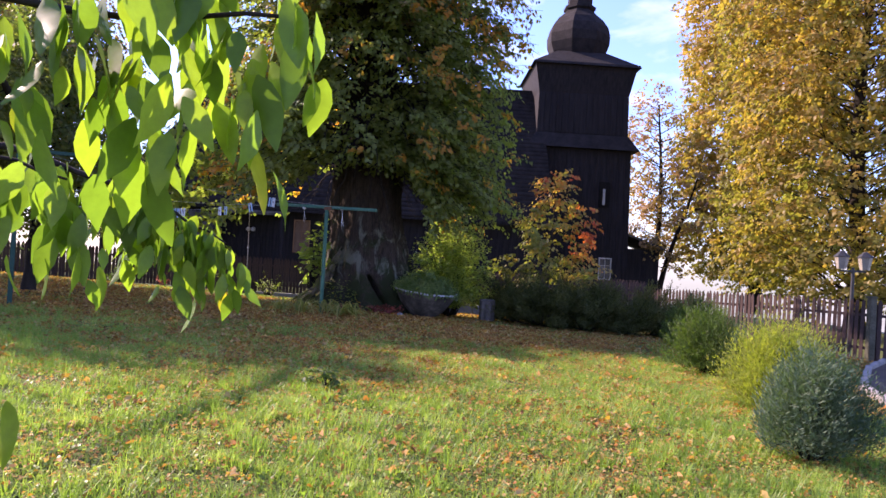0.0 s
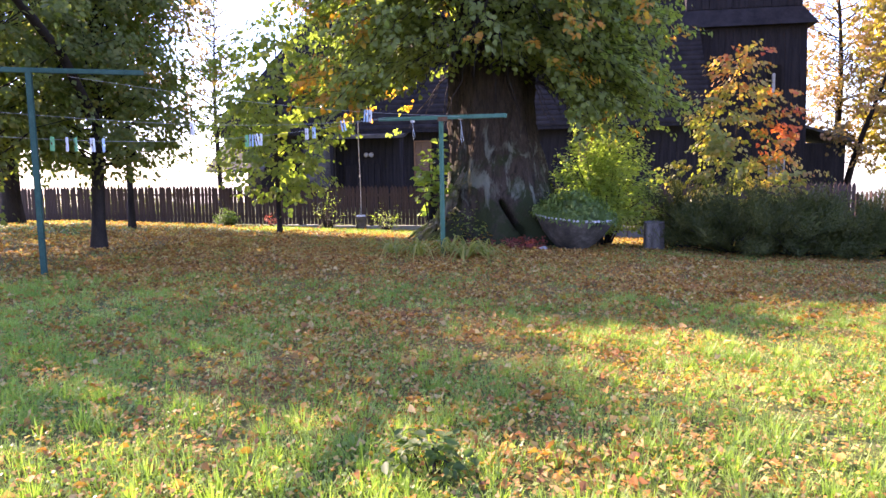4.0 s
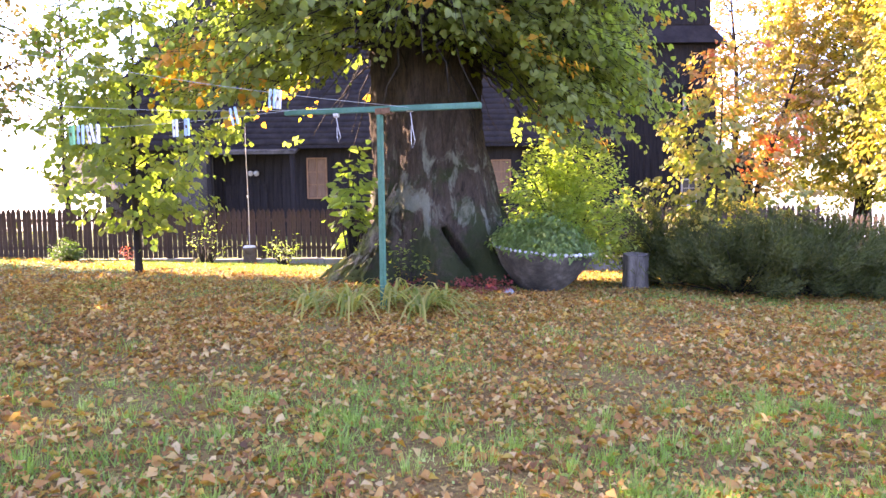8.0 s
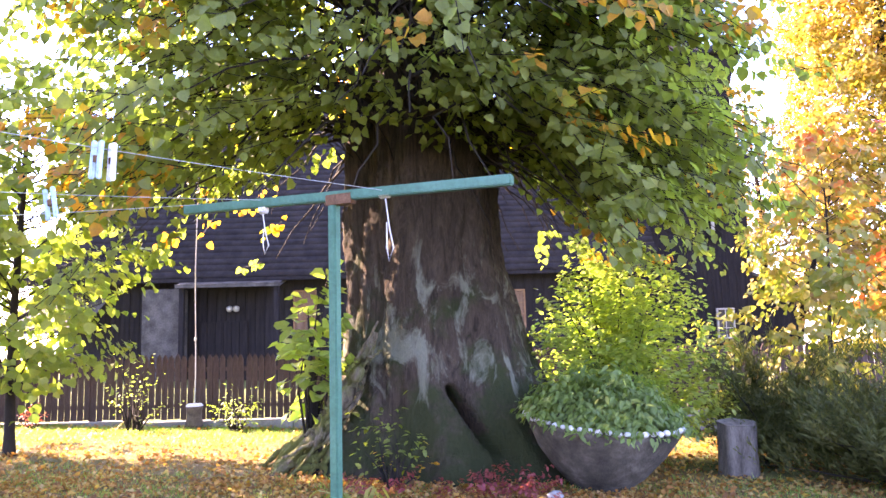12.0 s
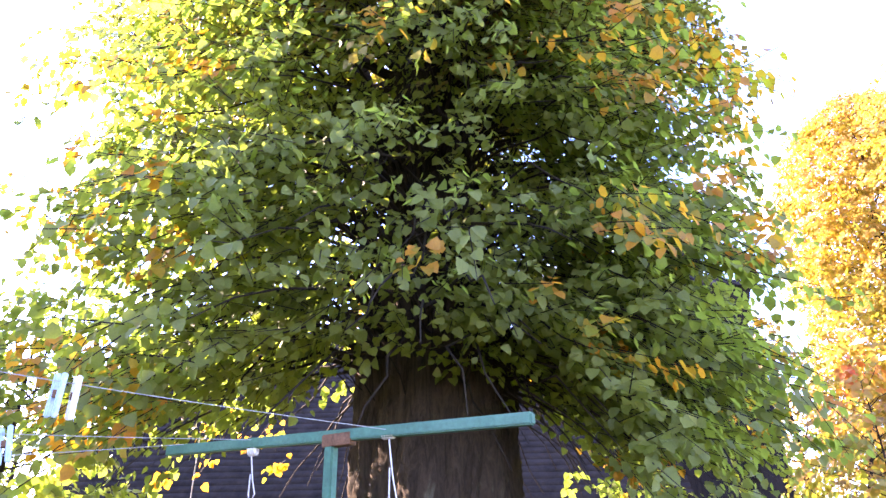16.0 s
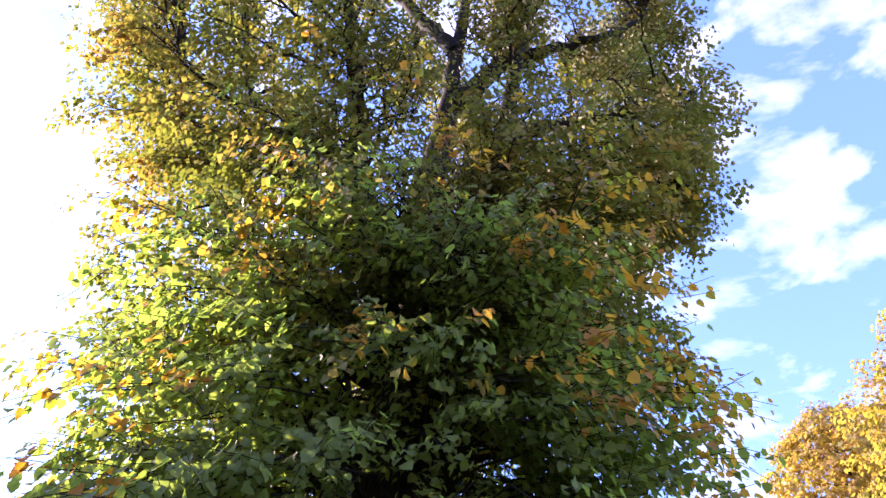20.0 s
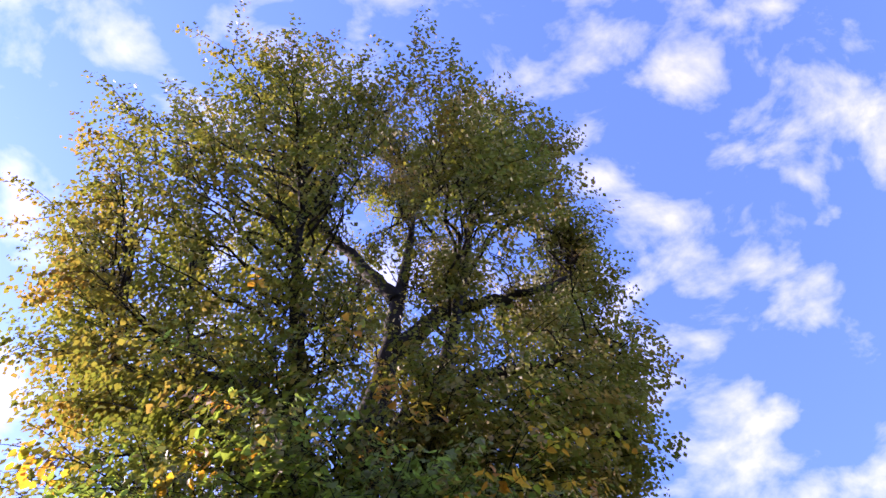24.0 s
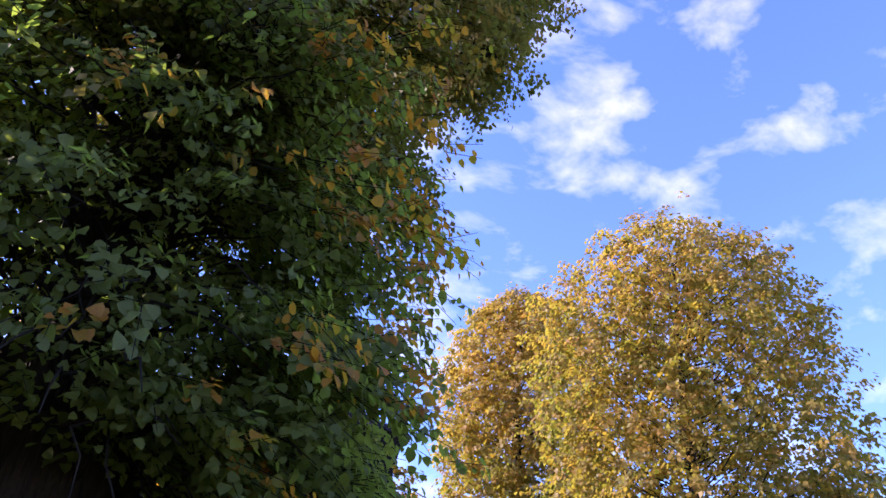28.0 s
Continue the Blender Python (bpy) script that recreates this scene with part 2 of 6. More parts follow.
def bark_material(name, a, b, patch, patch_from=0.6, moss=(0.05, 0.07, 0.02)):
    k = Mat(name)
    ridges = k.noise(6.0, 7.0, 0.68, (1.8, 1.8, 0.30), 1.4)
    blot = k.noise(2.3, 8.0, 0.66, (1.2, 1.2, 0.55), 0.9)
    place = k.n("ShaderNodeSeparateXYZ")
    k.ln(k.n("ShaderNodeTexCoord").outputs["Object"], place.inputs[0])
    belt = k.n("ShaderNodeMapRange")
    belt.inputs["From Max"].default_value = 5.0
    k.ln(place.outputs["Z"], belt.inputs["Value"])
    blot = k.mix(1.0, blot, k.ramp(belt.outputs["Result"], [(0.10, (0.80, 0.80, 0.80)), (0.18, (1, 1, 1)), (0.36, (1, 1, 1)), (0.58, (0.78, 0.78, 0.78))]), 'MULTIPLY')
    green = k.noise(1.7, 4.0, 0.6)
    fine = k.noise(55.0, 4.0, 0.7, (1, 1, 0.4))
    col = k.ramp(ridges, [(0.32, a), (0.62, b)])
    foot = k.ramp(belt.outputs["Result"], [(0.06, (1.35, 1.35, 1.35)), (0.30, (1.08, 1.08, 1.08)), (0.5, (0.8, 0.8, 0.8))])
    green = k.mix(1.0, green, foot, 'MULTIPLY')
    col = k.mix(k.ramp(green, [(0.50, (0, 0, 0)), (0.64, (0.85, 0.85, 0.85))]), col, moss)
    col = k.mix(k.ramp(blot, [(patch_from, (0, 0, 0)), (patch_from + 0.10, (0.75, 0.75, 0.75))]), col, patch)
    col = k.mix(0.5, col, k.ramp(fine, [(0.3, (0.5, 0.5, 0.5)), (0.7, (1, 1, 1))]), 'MULTIPLY')
    return k.finish(col, 0.92, k.mix(0.4, ridges, fine), 1.0, 0.09)


M_GROUND = ground_material()
M_BARK = bark_material("old_lime_bark", (0.024, 0.017, 0.012), (0.088, 0.061, 0.042), (0.22, 0.225, 0.165), 0.51, (0.030, 0.042, 0.012))
M_TWIG = rough_material("twig_bark", (0.014, 0.010, 0.008), (0.034, 0.025, 0.018), 6.0, stretch=(1, 1, 0.3))
# paler than the trunk's bark, with the roots' sunlight put into the colour
M_ROOT = bark_material("gnarled_root", (0.05, 0.036, 0.024), (0.24, 0.19, 0.13), (0.36, 0.33, 0.24), 0.56, (0.14, 0.15, 0.03))
M_SHINGLE = rough_material("tarred_shingle", (0.013, 0.0105, 0.011), (0.034, 0.028, 0.027), 2.2, 0.9, 0.5, 0.02, fine=9.0)
M_BOARD = rough_material("tarred_board", (0.012, 0.010, 0.011), (0.030, 0.025, 0.026), 1.5, 0.85, 0.4, 0.01, stretch=(6, 6, 0.5))
M_GREYSHINGLE = rough_material("weathered_shingle", (0.05, 0.045, 0.042), (0.13, 0.12, 0.11), 2.5, 0.85, 0.5, 0.02)
M_FENCE = rough_material("brown_stained_picket", (0.045, 0.028, 0.023), (0.090, 0.058, 0.050), 2.0, 0.9, 0.35, 0.006, stretch=(5, 5, 0.6), c=(0.120, 0.085, 0.074))
M_CONCRETE = rough_material("old_concrete", (0.22, 0.21, 0.19), (0.40, 0.38, 0.34), 1.8, 0.9, 0.4, 0.01, fine=14.0)
M_BOWL = rough_material("mossy_concrete", (0.028, 0.024, 0.018), (0.10, 0.085, 0.068), 2.4, 0.95, 0.9, 0.04, c=(0.24, 0.21, 0.17), fine=11.0)
M_PEBBLE = rough_material("white_pebble", (0.42, 0.41, 0.38), (0.68, 0.66, 0.62), 14.0, 0.7, 0.2, 0.004)
M_TEAL = rough_material("teal_paint", (0.016, 0.105, 0.062), (0.030, 0.150, 0.092), 3.0, 0.55, 0.2, 0.003, c=(0.052, 0.175, 0.115), fine=16.0)
# same teal darkened, so the far post's shade is put into its colour
M_TEAL_SHADED = rough_material("teal_paint_shaded", (0.012, 0.050, 0.038), (0.022, 0.075, 0.056), 3.0, 0.7, 0.2, 0.003, c=(0.034, 0.085, 0.066), fine=16.0)
M_RUST = rough_material("rusted_steel", (0.10, 0.045, 0.02), (0.22, 0.11, 0.06), 12.0, 0.7, 0.3, 0.003)
M_ROPE = rough_material("white_cord", (0.5, 0.48, 0.43), (0.75, 0.73, 0.68), 40.0, 0.8, 0.3, 0.002)
M_WIRE = rough_material("plastic_clothes_line", (0.30, 0.31, 0.28), (0.46, 0.47, 0.43), 20.0, 0.5, 0.1, 0.001)
M_PIN = rough_material("white_plastic", (0.66, 0.68, 0.68), (0.82, 0.83, 0.82), 12.0, 0.4, 0.05, 0.001)
M_PINBLUE = rough_material("pale_blue_plastic", (0.34, 0.52, 0.66), (0.45, 0.64, 0.76), 12.0, 0.4, 0.05, 0.001)
M_PINGREEN = rough_material("green_plastic", (0.08, 0.36, 0.14), (0.12, 0.46, 0.2), 12.0, 0.4, 0.05, 0.001)
M_STUMP = rough_material("grey_cut_wood", (0.08, 0.065, 0.05), (0.24, 0.205, 0.165), 5.0, 0.9, 0.5, 0.01, stretch=(2, 2, 0.5))
M_ASPHALT = rough_material("gravelled_asphalt", (0.075, 0.06, 0.05), (0.14, 0.11, 0.09), 1.2, 0.9, 0.5, 0.006, fine=60.0)
M_FRAME = rough_material("pale_window_wood", (0.40, 0.38, 0.34), (0.58, 0.56, 0.52), 5.0, 0.6, 0.1, 0.003)
M_OCHRE = rough_material("ochre_window_wood", (0.25, 0.13, 0.07), (0.36, 0.20, 0.11), 4.0, 0.7, 0.1, 0.003)
M_IRON = rough_material("black_iron", (0.015, 0.015, 0.016), (0.03, 0.03, 0.03), 9.0, 0.5, 0.2, 0.003)
M_LANTERN = rough_material("frosted_lantern_glass", (0.24, 0.21, 0.17), (0.38, 0.34, 0.28), 5.0, 0.35, 0.05, 0.002)
M_POST = rough_material("mossy_concrete_post", (0.07, 0.065, 0.04), (0.14, 0.13, 0.09), 4.0, 0.9, 0.4, 0.008)
M_VOID = rough_material("niche_black", (0.006, 0.005, 0.004), (0.015, 0.012, 0.01), 5.0, 0.95, 0.5, 0.02)
M_LOG = rough_material("dark_log", (0.08, 0.06, 0.048), (0.19, 0.145, 0.115), 5.0, 0.85, 0.4, 0.01)
M_PANE = Mat("window_glass").finish((0.05, 0.055, 0.065), 0.08)
M_SHUTTER = rough_material("ochre_shutter_board", (0.17, 0.10, 0.065), (0.26, 0.155, 0.10), 3.0, 0.7, 0.15, 0.003, stretch=(4, 4, 0.6))

# ---------------------------------------------------------------- mesh helpers
RNG = np.random.default_rng(7)


def smooth(ob):
    ob.data.polygons.foreach_set("use_smooth", np.ones(len(ob.data.polygons), bool))
    return ob


def mesh_from(name, verts, faces, mats, tone=None):
    """Mesh from numpy arrays; faces: an (n, 3) or (n, 4) array, or a list of such arrays, one material each."""
    me = bpy.data.meshes.new(name)
    groups = faces if isinstance(faces, list) else [faces]
    mats = mats if isinstance(mats, list) else [mats]
    me.vertices.add(len(verts))
    me.vertices.foreach_set("co", np.ascontiguousarray(verts, dtype=np.float32).ravel())
    loops = np.concatenate([g.ravel() for g in groups]).astype(np.int32)
    sizes = np.concatenate([np.full(len(g), g.shape[1]) for g in groups]).astype(np.int32)
    me.loops.add(len(loops))
    me.loops.foreach_set("vertex_index", loops)
    me.polygons.add(len(sizes))
    starts = np.concatenate([[0], np.cumsum(sizes)[:-1]]).astype(np.int32)
    me.polygons.foreach_set("loop_start", starts)
    for m in mats:
        me.materials.append(m)
    if len(groups) > 1 and len(mats) > 1:
        me.polygons.foreach_set("material_index", np.concatenate([np.full(len(g), i) for i, g in enumerate(groups)]).astype(np.int32))
    me.update(calc_edges=True)
    if tone is not None:
        me.attributes.new("ripeness", 'FLOAT', 'POINT').data.foreach_set("value", np.ascontiguousarray(tone, dtype=np.float32))
    return me


def link(name, me, parent=None, label=""):
    ob = new(name, me)
    if parent is not None:
        ob.parent = parent
    if label:
        ob["label"] = label
    return ob


def part(name, bm, material, parent=None, label="", soft=False):
    me = bpy.data.meshes.new(name)
    bm.to_mesh(me)
    bm.free()
    me.materials.append(material)
    ob = link(name, me, parent, label)
    return smooth(ob) if soft else ob


def empty(name, x=0.0, y=0.0, z=0.0):
    ob = new(name)
    ob.location = (x, y, z)
    ob.empty_display_size = 0.1
    return ob


def box(bm, x0, x1, y0, y1, z0, z1, bevel=0.0):
    r = bmesh.ops.create_cube(bm, size=1)
    for v in r["verts"]:
        v.co = Vector(((x0 + x1) / 2 + v.co.x * (x1 - x0), (y0 + y1) / 2 + v.co.y * (y1 - y0), (z0 + z1) / 2 + v.co.z * (z1 - z0)))
    if bevel:
        ed = list({e for v in r["verts"] for e in v.link_edges})
        bmesh.ops.bevel(bm, geom=ed, offset=bevel, segments=2, affect='EDGES')
    return bm


def boxm(*a, bevel=0.0):
    return box(bmesh.new(), *a, bevel=bevel)


def unit(v):
    return v / np.maximum(np.linalg.norm(v, axis=-1, keepdims=True), 1e-9)


def tubes(paths, radii, sides=6):
    """Verts and quads of tapering tubes along point lists."""
    vs, fs, base = [], [], 0
    ang = np.linspace(0, 2 * np.pi, sides, endpoint=False)
    for p, r in zip(paths, radii):
        p = np.asarray(p, float)
        r = np.asarray(r, float)
        t = unit(np.gradient(p, axis=0))
        ref = np.where(np.abs(t[:, 2:3]) > 0.9, np.array([[1.0, 0, 0]]), np.array([[0, 0, 1.0]]))
        a = unit(np.cross(t, ref))
        b = np.cross(t, a)
        ring = p[:, None] + r[:, None, None] * (np.cos(ang)[None, :, None] * a[:, None] + np.sin(ang)[None, :, None] * b[:, None])
        vs.append(ring.reshape(-1, 3))
        n = len(p)
        i = np.arange(n - 1)[:, None] * sides + np.arange(sides)[None]
        j = np.arange(n - 1)[:, None] * sides + (np.arange(sides)[None] + 1) % sides
        fs.append((np.stack([i, j, j + sides, i + sides], -1).reshape(-1, 4)) + base)
        base += n * sides
    return np.concatenate(vs), np.concatenate(fs)


def tube_part(name, paths, radii, material, parent=None, sides=6, label=""):
    v, f = tubes(paths, radii, sides)
    return smooth(link(name, mesh_from(name, v, f, material), parent, label))


HEART = np.array([(0, 0, 0), (-0.46, 0.16, 0.10), (-0.40, 0.60, 0.07), (0, 1.0, -0.10), (0.40, 0.60, 0.07), (0.46, 0.16, 0.10)])
OVAL = np.array([(0, 0, 0), (-0.25, 0.28, 0.06), (-0.24, 0.66, 0.04), (0, 1.0, -0.12), (0.24, 0.66, 0.04), (0.25, 0.28, 0.06)])
LANCE = np.array([(0, 0, 0), (-0.13, 0.25, 0.03), (-0.11, 0.65, 0.02), (0, 1.0, -0.12), (0.11, 0.65, 0.02), (0.13, 0.25, 0.03)])
DIAMOND = np.array([(0, 0, 0), (-0.40, 0.42, 0.08), (0, 1.0, -0.06), (0.40, 0.42, 0.08)])
NEEDLE = np.array([(0, 0, 0), (-0.09, 0.4, 0.02), (0, 1.0, 0.05), (0.09, 0.4, 0.02)])
BLADE = np.array([(sx * w, y, 0.16 * abs(sx) * w - 0.16 * y * y + 0.02 * math.sin(9 * y) * sx) for y, w in ((0, 0.02), (0.14, 0.14), (0.36, 0.22), (0.60, 0.20), (0.82, 0.10), (1.0, 0.01)) for sx in (-1, 0, 1)])
QUADS = {18: np.array([(3 * r + k, 3 * r + k + 1, 3 * r + k + 4, 3 * r + k + 3) for r in range(5) for k in (0, 1)]), 4: np.array([(0, 1, 2, 3)]), 6: np.array([(0, 1, 2, 3), (0, 3, 4, 5)])}


def leaves(pos, axis, face, size, shape=HEART):
    """Verts and quads of leaves: pos (n, 3), axis base to tip, face the side they turn up, size in metres."""
    axis = unit(axis)
    side = unit(np.cross(axis, face))
    up = np.cross(side, axis)
    s = np.asarray(size)[:, None, None]
    v = pos[:, None] + s * (shape[None, :, 0:1] * side[:, None] + shape[None, :, 1:2] * axis[:, None] + shape[None, :, 2:3] * up[:, None])
    f = (np.arange(len(pos))[:, None, None] * len(shape) + QUADS[len(shape)][None]).reshape(-1, 4)
    return v.reshape(-1, 3), f


def sprays(c, d, count, length, size, rng, droop=0.5, shape=HEART, width=0.5, spread=0.35, ripe=None):
    """Leafy twigs: from each c along d, leaves set on both sides and hanging. Returns leaf verts, quads and each vertex's ripeness."""
    n = len(c)
    d = unit(d)
    lat = unit(np.cross(d, np.array([0, 0, 1.0])) + 1e-4)
    L = length * rng.uniform(0.6, 1.25, (n, 1))
    s = (np.arange(count)[None] + rng.uniform(0, 1, (n, count))) / count
    sgn = np.where(np.arange(count) % 2 == 0, 1.0, -1.0)[None]
    p = c[:, None] + d[:, None] * (L * s)[..., None]
    p = p + lat[:, None] * (sgn * width * L * 0.35 * rng.uniform(0.2, 1, (n, count)))[..., None]
    p[..., 2] -= droop * L * s ** 2 * 0.6
    p = p + rng.normal(0, spread * 0.25 * length, p.shape)
    ax = d[:, None] * 0.55 + lat[:, None] * (sgn * 0.7)[..., None] + rng.normal(0, 0.28, p.shape)
    ax[..., 2] -= 0.35 + droop
    fc = np.array([0, 0, 0.8]) + d[:, None] * 0.7 + rng.normal(0, 0.38, p.shape)
    sz = size * rng.uniform(0.6, 1.2, n * count)
    v, f = leaves(p.reshape(-1, 3), ax.reshape(-1, 3), fc.reshape(-1, 3), sz, shape)
    ripe = rng.uniform(0, 1, n) if ripe is None else ripe
    return v, f, np.repeat(ripe, count * len(shape))


def gold(y):
    return np.interp(y, [-30, -9, 0, 6, 9, 14, 40], [0.2, 0.17, 0.02, -0.2, -0.38, -0.5, -0.5])


def gz(x, y):
    """Height of the ground: a lawn that falls gently towards the church and to the east."""
    k = 0.5 * (gold(np.asarray(y) - 0.8) + gold(np.asarray(y) + 0.8))
    return k - 0.035 * np.clip(x, -12, 14)


def patch(x, y):
    """How much of the turf is bare under the leaf litter: 0 lush, 1 bare."""
    near = np.exp(-((x + 1.0) ** 2 / 70 + (y + 0.4) ** 2 / 38))
    near = near * (1 - 0.9 * np.exp(-((y - 7.0) ** 2 / 1.6 + (x + 3.2) ** 2 / 9)))
    return np.clip(1.15 * near + 0.22 * np.sin(x * 0.9 + 1) * np.sin(y * 0.7) + 0.24 * np.sin(2.3 * x + 1.1 * y) * np.sin(1.9 * y - 0.8 * x + 0.6) + 0.05, 0, 1)


def drifts(x, y):
    """Where the wind has heaped the fallen leaves: 0 swept clear, 1 a thick drift."""
    c = np.sin(2.7 * x + 1.6 * np.sin(2.1 * y)) * np.sin(3.3 * y + 1.4 * np.sin(1.7 * x + 0.5)) + 0.55 * np.sin(6.3 * x - 2.3 * y + 1.2 * np.sin(3.9 * y)) * np.sin(5.7 * y + 1.9 * x)
    return np.clip(0.55 + 0.62 * c, 0.08, 1)


# ---------------------------------------------------------------- ground
def build_ground():
    xs = np.concatenate([np.array([-1500, -400, -120, -60, -35]), np.arange(-24, 24.01, 0.5), np.array([35, 60, 120, 400, 1500])])
    ys = np.concatenate([np.array([-1500, -400, -120, -50]), np.arange(-26, 24.01, 0.5), np.array([32, 45, 70, 130, 400, 1500])])
    gx, gy = np.meshgrid(xs, ys)
    z = gz(gx, gy)
    near = (np.abs(gx) < 24) & (np.abs(gy) < 24)
    z = z + near * (0.02 * np.sin(gx * 1.9 + 0.6 * gy) * np.sin(gy * 1.4) + RNG.normal(0, 0.006, z.shape))
    far = np.clip(np.hypot(gx, gy) - 34, 0, 1000)
    z = z - far * 0.11
    n, m = gx.shape
    i = (np.arange(n - 1)[:, None] * m + np.arange(m - 1)[None]).reshape(-1)
    f = np.stack([i, i + 1, i + m + 1, i + m], -1)
    ob = link("ground", mesh_from("ground", np.stack([gx, gy, z], -1).reshape(-1, 3), f, M_GROUND, patch(gx, gy).ravel()))
    smooth(ob)
    tagged(ob, "autumn lawn soil with turf and leaf litter", "ground", kind="structure")


build_ground()


# ---------------------------------------------------------------- church
def wall_boards(parent, x0, x1, y, z0, z1, step, name="board", mat=None, thick=0.03):
    """Vertical boards standing proud of a wall that faces the garden."""
    shared = {}
    n = max(1, int(round((x1 - x0) / step)))
    w = (x1 - x0) / n
    for i in range(n):
        if "me" not in shared:
            shared["me"] = part(name, boxm(-w / 2 + 0.006, w / 2 - 0.006, -thick, 0, z0, z1, bevel=0.004), mat or M_BOARD, parent)
            shared["me"].location = (x0 + w / 2, y, 0)
        else:
            ob = link(name, shared["me"].data, parent)
            ob.location = (x0 + w * (i + 0.5), y, 0)


def shingle_courses(name, parent, corners, rows, mat, proud=0.03, width=0.22):
    """Courses of shingles over a quad a, b (lower edge), c, d (upper edge): one mesh of stepped tiles."""
    a, b, c, d = [np.array(p, float) for p in corners]
    nrm = unit(np.cross(b - a, d - a))
    vs, fs, k = [], [], 0
    for r in range(rows):
        t0, t1 = r / rows, (r + 1.12) / rows
        p0, p1 = a + (d - a) * t0, b + (c - b) * t0
        q0, q1 = a + (d - a) * min(t1, 1), b + (c - b) * min(t1, 1)
        n = max(1, int(np.linalg.norm(p1 - p0) / width))
        cut = (np.arange(n + 1) + (0.5 if r % 2 else 0)) / n
        cut = np.clip(cut, 0, 1)
        for i in range(n):
            u, v = cut[i] + 0.004 / n, cut[i + 1] - 0.02 / n
            if v - u < 0.1 / n:
                continue
            lift = proud * (1 + 0.5 * RNG.random())
            low = -0.02 * RNG.random() * unit(d - a)
            e0, e1 = p0 + (p1 - p0) * u + low, p0 + (p1 - p0) * v + low
            g1, g0 = q0 + (q1 - q0) * v, q0 + (q1 - q0) * u
            vs += [e0 + nrm * lift, e1 + nrm * lift, g1 + nrm * 0.004, g0 + nrm * 0.004, e0, e1]
            fs += [(k, k + 1, k + 2, k + 3), (k + 4, k + 5, k + 1, k)]
            k += 6
    return link(name, mesh_from(name, np.array(vs), np.array(fs), mat), parent)


def window_part(parent, x, y, z, w, h, frame_mat, cols=2, rows=3, name="window", pane=None):
    """A small glazed window in a wall that faces the garden; frame, glazing bars and panes are parts."""
    fr = bmesh.new()
    t = 0.07
    for b in ((-w / 2 - t, -w / 2, 0, h), (w / 2, w / 2 + t, 0, h), (-w / 2 - t, w / 2 + t, -t, 0), (-w / 2 - t, w / 2 + t, h, h + t)):
        box(fr, b[0], b[1], -0.09, 0.02, b[2], b[3], bevel=0.008)
    win = part(name, fr, frame_mat, parent)
    win.location = (x, y, z)
    for i in range(1, cols):
        part("glazing_bar", boxm(-w / 2 + w * i / cols - 0.015, -w / 2 + w * i / cols + 0.015, -0.065, -0.03, 0, h), frame_mat, win)
    for j in range(1, rows):
        part("glazing_bar", boxm(-w / 2, w / 2, -0.06, -0.035, h * j / rows - 0.015, h * j / rows + 0.015), frame_mat, win)
    for i in range(cols):
        for j in range(rows):
            part("pane", boxm(-w / 2 + w * i / cols + 0.012, -w / 2 + w * (i + 1) / cols - 0.012, -0.03, -0.022, h * j / rows + 0.012, h * (j + 1) / rows - 0.012), pane or M_PANE, win)
    return win


